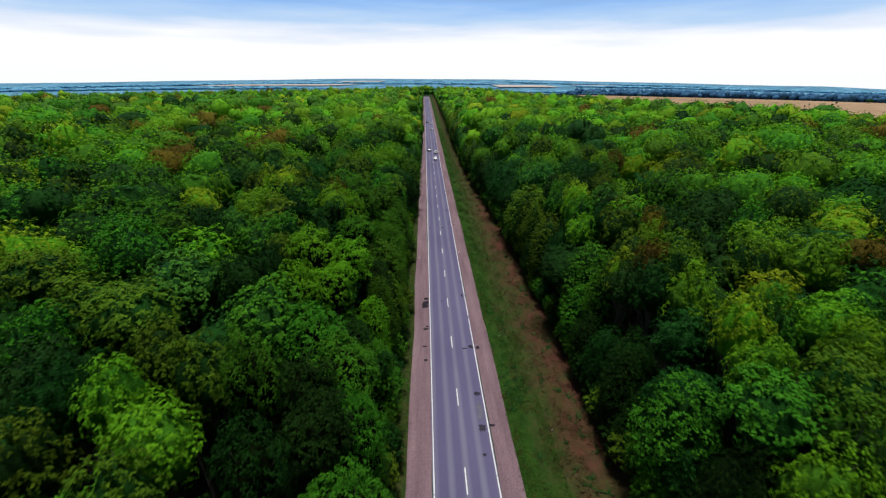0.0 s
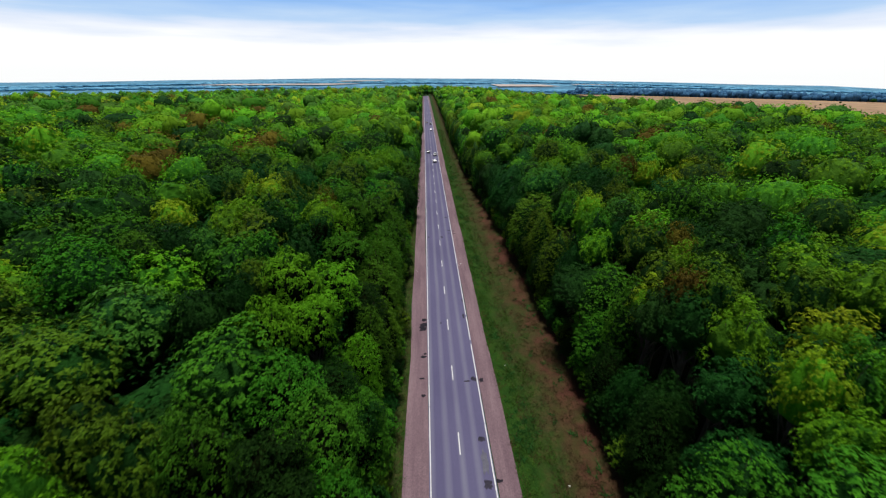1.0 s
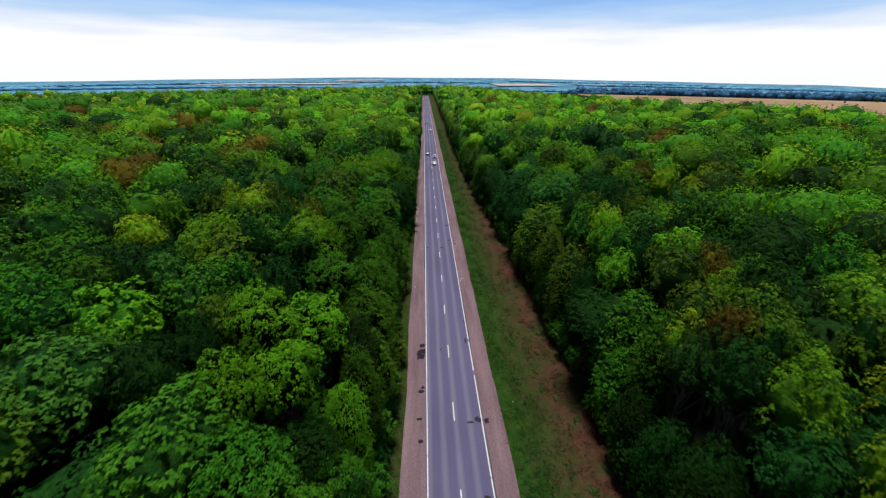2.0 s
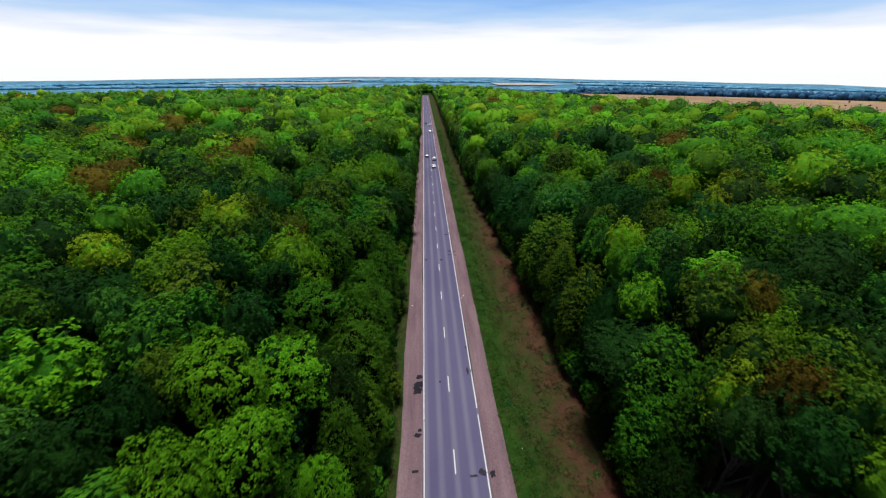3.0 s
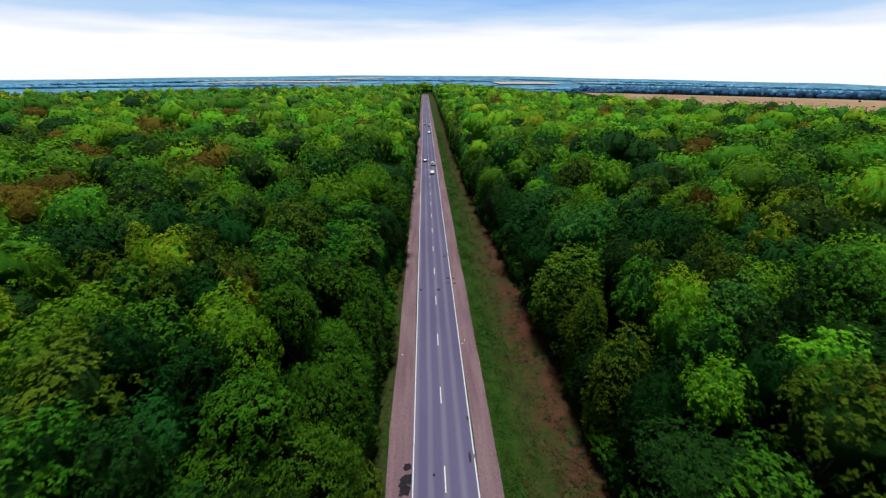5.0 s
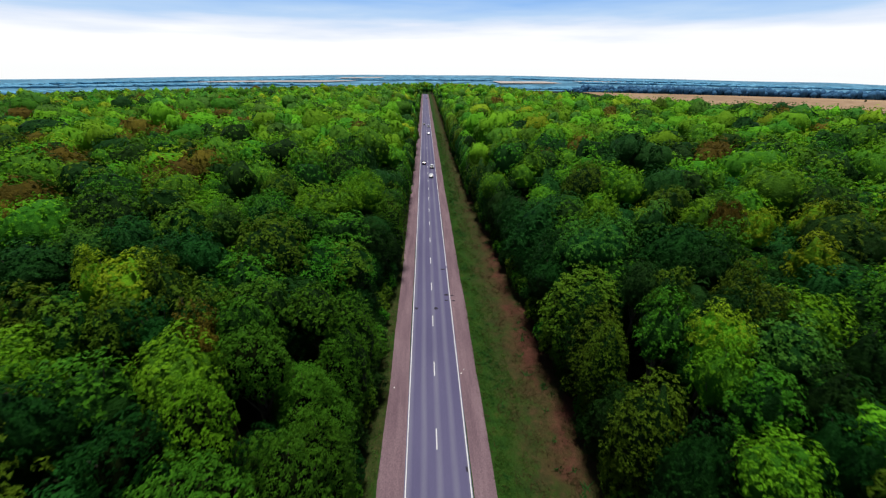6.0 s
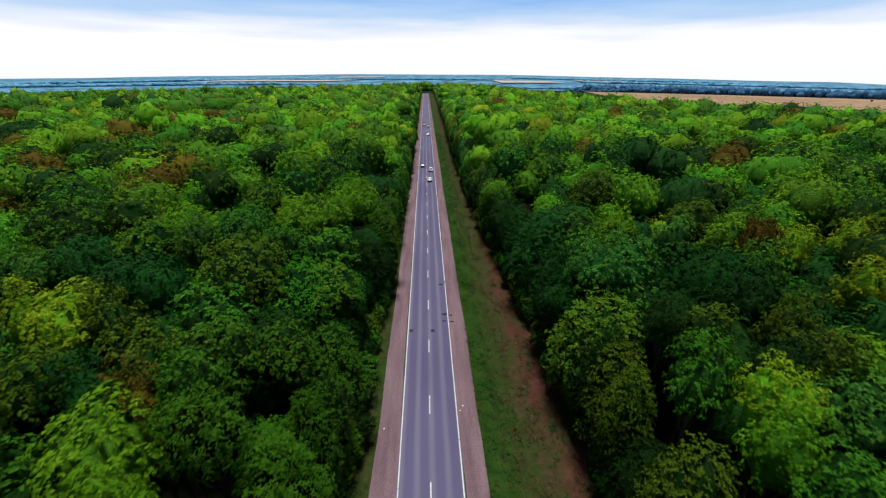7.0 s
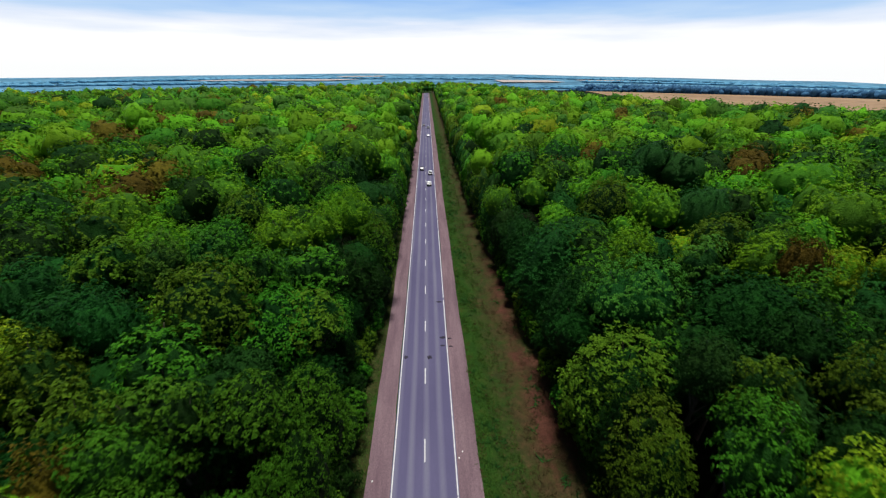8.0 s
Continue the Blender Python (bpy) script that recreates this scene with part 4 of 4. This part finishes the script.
for k, (x, y, w, l) in enumerate(((-4.35, 61.4, 1.1, 0.9), (-4.25, 62.6, 1.2, 1.0), (-4.15, 64.1, 0.8, 0.7), (-4.6, 62.0, 0.7, 0.5), (-4.3, 54.2, 0.7, 0.5),
                                 (-4.05, 54.9, 0.4, 0.4), (-4.3, 46.2, 0.5, 0.4), (-4.5, 49.5, 0.6, 0.3), (4.1, 48.9, 0.5, 0.7), (3.95, 33.7, 0.9, 0.3), (4.0, 107.0, 0.5, 0.3), (4.1, 105.0, 0.6, 0.3))):
    st = patch_mesh("tar_stain", x, y, 1.35 * w, 1.35 * l, STAIN, 100 + k, None, 0.056 + 0.0005 * k)
    tagged(st, "dark tar stain on the gravel shoulder", "stain", "tar stains", "structure")


# ------------------------------------------------------------------ cars
def loft(rings):
    n = len(rings[0])
    verts = [p for r in rings for p in r]
    faces = []
    for k in range(len(rings) - 1):
        for i in range(n):
            faces.append((k * n + i, k * n + (i + 1) % n, (k + 1) * n + (i + 1) % n, (k + 1) * n + i))
    faces += [tuple(reversed(range(n))), tuple((len(rings) - 1) * n + i for i in range(n))]
    return verts, faces


def ring(y, half, z0, z1, round_top=0.12):
    """A cross-section with rounded corners."""
    r = min(round_top, half * 0.5, (z1 - z0) * 0.45)
    pts = []
    for cx, cz, a0 in ((half - r, z0 + r, -90), (half - r, z1 - r, 0), (-half + r, z1 - r, 90), (-half + r, z0 + r, 180)):
        for k in range(4):
            a = radians(a0 + 30 * k)
            pts.append((cx + r * math.cos(a), y, cz + r * math.sin(a)))
    return pts


GLASS = plain("dark_car_glass", (0.02, 0.025, 0.03), 0.3)
TYRE = plain("tyre_rubber", (0.02, 0.02, 0.02), 0.85)
RIM = plain("alloy_rim", (0.55, 0.55, 0.57), 0.35, 0.9)
RED_LAMP = plain("red_lamp", (0.35, 0.02, 0.02), 0.25)
CLEAR_LAMP = plain("clear_lamp", (0.7, 0.72, 0.75), 0.15)
PLATE = plain("number_plate", (0.7, 0.7, 0.68), 0.5)
TRIM = plain("black_trim", (0.03, 0.03, 0.03), 0.6)


def box(x0, x1, y0, y1, z0, z1, r=0.03):
    return loft([ring(y0, (x1 - x0) / 2, z0, z1, r), ring(y1, (x1 - x0) / 2, z0, z1, r)])


def shifted(vf, dx, dy=0, dz=0):
    return [(x + dx, y + dy, z + dz) for x, y, z in vf[0]], vf[1]


def car(label, paint, tall=1.48, length=4.4):
    """A passenger car, nose towards +y."""
    thing = tagged(new("car"), label, "car", "cars on the road")
    L = length / 2
    body = loft([ring(-L, 0.72, 0.45, 0.82), ring(-L + 0.10, 0.84, 0.32, 0.93), ring(-L + 0.7, 0.89, 0.25, 0.97), ring(0, 0.90, 0.22, 0.95),
                 ring(L - 1.1, 0.89, 0.24, 0.90), ring(L - 0.35, 0.84, 0.28, 0.78), ring(L - 0.06, 0.74, 0.36, 0.66), ring(L, 0.62, 0.42, 0.58)])
    b = part("body", *body, paint, thing, smooth_faces=True)
    cabin = loft([ring(-L + 0.22, 0.70, 0.88, 0.98), ring(-L + 0.75, 0.68, 0.88, tall - 0.10), ring(-L + 1.2, 0.66, 0.88, tall - 0.05), ring(0.35, 0.66, 0.88, tall - 0.07), ring(1.25, 0.72, 0.86, 0.95)])
    part("window_glass", *cabin, GLASS, b, "dark tinted window glass")
    roof = loft([ring(-L + 0.68, 0.60, tall - 0.10, tall - 0.04, 0.02), ring(-L + 1.1, 0.63, tall - 0.07, tall, 0.03), ring(0.1, 0.63, tall - 0.09, tall - 0.01, 0.03), ring(0.5, 0.58, tall - 0.14, tall - 0.08, 0.02)])
    part("roof", *roof, paint, b, smooth_faces=True)
    for sx in (-1, 1):
        part("tail_light", *shifted(box(-0.13, 0.13, -L - 0.02, -L + 0.12, 0.68, 0.88), sx * 0.62), RED_LAMP, b, "red tail light")
        part("headlight", *shifted(box(-0.15, 0.15, L - 0.22, L - 0.03, 0.56, 0.70), sx * 0.60), CLEAR_LAMP, b, "clear headlight")
        part("wing_mirror", *shifted(box(-0.09, 0.09, 0.78, 0.92, 0.93, 1.06), sx * 0.97), paint, b)
        for wy in (-L + 0.85, L - 0.85):
            tv, tf, rv, rf = [], [], [], []
            limb(tv, tf, (sx * 0.68, wy, 0.32), (sx * 0.89, wy, 0.32), 0.32, 0.32, 16)
            tf.append(tuple(range(15, -1, -1)))
            tf.append(tuple(range(16, 32)))
            tyre = part("wheel", tv, tf, TYRE, thing, "black rubber tyre")
            limb(rv, rf, (sx * 0.86, wy, 0.32), (sx * 0.905, wy, 0.32), 0.21, 0.19, 12)
            rf.append(tuple(range(11, -1, -1)))
            rf.append(tuple(range(12, 24)))
            part("rim", rv, rf, RIM, tyre, "silver rim")
    part("bumper", *box(-0.80, 0.80, -L - 0.05, -L + 0.1, 0.36, 0.56, 0.05), TRIM, b, "black rear bumper")
    part("number_plate", *box(-0.26, 0.26, -L - 0.07, -L - 0.045, 0.58, 0.69, 0.01), PLATE, b, "plain number plate")
    return thing


WHITE_PAINT = plain("white_car_paint", (0.78, 0.79, 0.80), 0.3, 0.0, 0.6)
DARK_PAINT = plain("dark_car_paint", (0.030, 0.035, 0.048), 0.55)
SILVER_PAINT = plain("silver_car_paint", (0.42, 0.44, 0.47), 0.32, 0.7, 0.5)
ROAD_TOP = 0.09
for label, paint, tall, length, x, y in (
        ("white hatchback on the grey asphalt road", WHITE_PAINT, 1.50, 4.3, 1.3, 200.0),
        ("white estate car on the asphalt road", WHITE_PAINT, 1.62, 4.6, 1.9, 217.0),
        ("dark saloon car pulling out to overtake", DARK_PAINT, 1.45, 4.5, -1.7, 225.0),
        ("silver hatchback on the asphalt road", SILVER_PAINT, 1.48, 4.2, 1.4, 318.0),
        ("white van-like car far along the road", WHITE_PAINT, 1.75, 4.7, 1.8, 357.0),
        ("dark car in the oncoming lane", DARK_PAINT, 1.45, 4.4, -1.7, 369.0),
        ("dark car far away where the road ends", DARK_PAINT, 1.45, 4.4, 1.5, 690.0)):
    car(label, paint, tall, length).matrix_basis = pose(x, y, ROAD_TOP)


# ------------------------------------------------------------------ verge plants
GRASS = leaf_material("verge_grass", (0.0244, 0.0671, 0.008542), (0.07564, 0.1342, 0.01952), 0.1)
DRY_GRASS = leaf_material("dry_grass", (0.0448, 0.0352, 0.01408), (0.1088, 0.08, 0.032), 0.1)
HERB = leaf_material("dark_herbs", (0.0138, 0.0552, 0.01104), (0.03864, 0.1173, 0.02208), 0.1)


def blades(name, spots, height, width, count, material, label, seed, lean=1.3):
    rnd = np.random.RandomState(seed)
    p = np.repeat(np.array(spots), count, 0)
    n = len(p)
    a = rnd.uniform(0, 2 * math.pi, n)
    h = height * rnd.uniform(0.5, 1.3, n)
    q = p + np.stack([rnd.normal(0, width * 1.6, n), rnd.normal(0, width * 1.6, n), np.zeros(n)], 1)
    side = np.stack([np.cos(a), np.sin(a), np.zeros(n)], 1) * (width * rnd.uniform(0.5, 1.2, n))[:, None]
    tip = np.stack([rnd.normal(0, lean, n) * h, rnd.normal(0, lean, n) * h, h], 1)
    verts = np.stack([q - side, q + side, q + tip], 1).reshape(-1, 3)
    tagged(new(name, tri_mesh(name, verts, np.arange(3 * n).reshape(-1, 3), [material])), label, "grass", kind="stuff")


def verge_spots(n, x0, x1, y0, y1, seed, thresh=-1.0, scale=0.25):
    rnd = random.Random(seed)
    out = []
    while len(out) < n:
        x, y = rnd.uniform(x0, x1), y0 + (y1 - y0) * rnd.random() ** 2.0
        if noise.noise((x * scale * 2, y * scale, seed)) > thresh + rnd.gauss(0, 0.22):
            out.append((x, y, float(ground_z(x, y)) - 0.02))
    return out


blades("verge_grass", verge_spots(13000, 6.3, 11.2, -12, 330, 1, 0.0) + verge_spots(2500, -8.6, -6.5, -12, 170, 2), 0.22, 0.055, 4, GRASS, "green verge grass beside the gravel shoulder", 1)
blades("dry_grass", verge_spots(8500, 8.2, 16.5, -12, 330, 3, 0.1) + verge_spots(700, 6.1, 7.2, -12, 170, 8), 0.26, 0.05, 4, DRY_GRASS, "dry straw-coloured grass on the verge", 2)
blades("herbs", verge_spots(300, 7.0, 9.8, -12, 330, 4, 0.3, 0.14) + verge_spots(160, 12.5, 16.5, -12, 170, 5, 0.1), 0.34, 0.10, 12, HERB, "dark leafy herbs in the ditch", 3)


# ------------------------------------------------------------------ bare boughs and scraps
def bare_birch(x, y, h, seed):
    """A half-dead birch whose pale boughs show above the leaves."""
    rnd = random.Random(seed)
    tree = tagged(new("birch_tree"), "half-dead birch with pale bare boughs", "tree", "bare birches")
    v, f = [], []
    p = Vector((0, 0, -0.3))
    for k in range(5):
        q = p + Vector((rnd.uniform(-0.4, 0.4), rnd.uniform(-0.4, 0.4), h / 5))
        limb(v, f, p, q, 0.22 * (1 - k / 6), 0.22 * (1 - (k + 1) / 6), 7)
        p = q
    part("trunk", v, f, PALE_BARK, tree)
    for k in range(9):
        a, z = rnd.uniform(0, 6.28), h * rnd.uniform(0.62, 0.98)
        v, f = [], []
        p, d = Vector((0, 0, z)), Vector((math.cos(a), math.sin(a), rnd.uniform(0.5, 1.1)))
        r = 0.075
        for _ in range(4):
            q = p + d * rnd.uniform(0.45, 0.75)
            limb(v, f, p, q, r * 0.8, r * 0.55, 5)
            if rnd.random() < 0.6:
                limb(v, f, q, q + Vector((rnd.uniform(-0.7, 0.7), rnd.uniform(-0.7, 0.7), rnd.uniform(0.1, 0.6))), r * 0.5, 0.012, 4)
            p, r = q, r * 0.68
            d += Vector((rnd.uniform(-0.3, 0.3), rnd.uniform(-0.3, 0.3), rnd.uniform(-0.1, 0.3)))
        part("bough", v, f, PALE_BARK, tree, "pale bare bough")
    tree.matrix_basis = pose(x, y, 0)


for n, (x, y, h) in enumerate(((-31.1, 70.1, 18.5), (-31.4, 60.6, 18.0), (-38.2, 33.0, 17.0))):
    bare_birch(x, y, h, 60 + n)

SCRAP = plain("white_scrap", (0.75, 0.75, 0.73), 0.8)
for n, (x, y, z) in enumerate(((3.95, 85.4, 0.05), (4.4, 86.2, 0.05), (11.6, 33.0, -0.3), (13.3, 31.0, -0.1), (8.2, 52.0, -0.15), (-5.7, 83.0, 0.05))):
    rnd = random.Random(n)
    bm = bmesh.new()
    bmesh.ops.create_icosphere(bm, subdivisions=2, radius=0.08)
    for v in bm.verts:
        v.co = (v.co.x * rnd.uniform(0.8, 1.4), v.co.y * rnd.uniform(0.8, 1.4), max(v.co.z, -0.03) * 0.7)
    me = bpy.data.meshes.new("stone")
    bm.to_mesh(me)
    bm.free()
    me.materials.append(SCRAP)
    st = tagged(new("stone", me), "small whitish stone lying beside the road", "stone", "stones by the road")
    st.location = (x, y, z + 0.02)
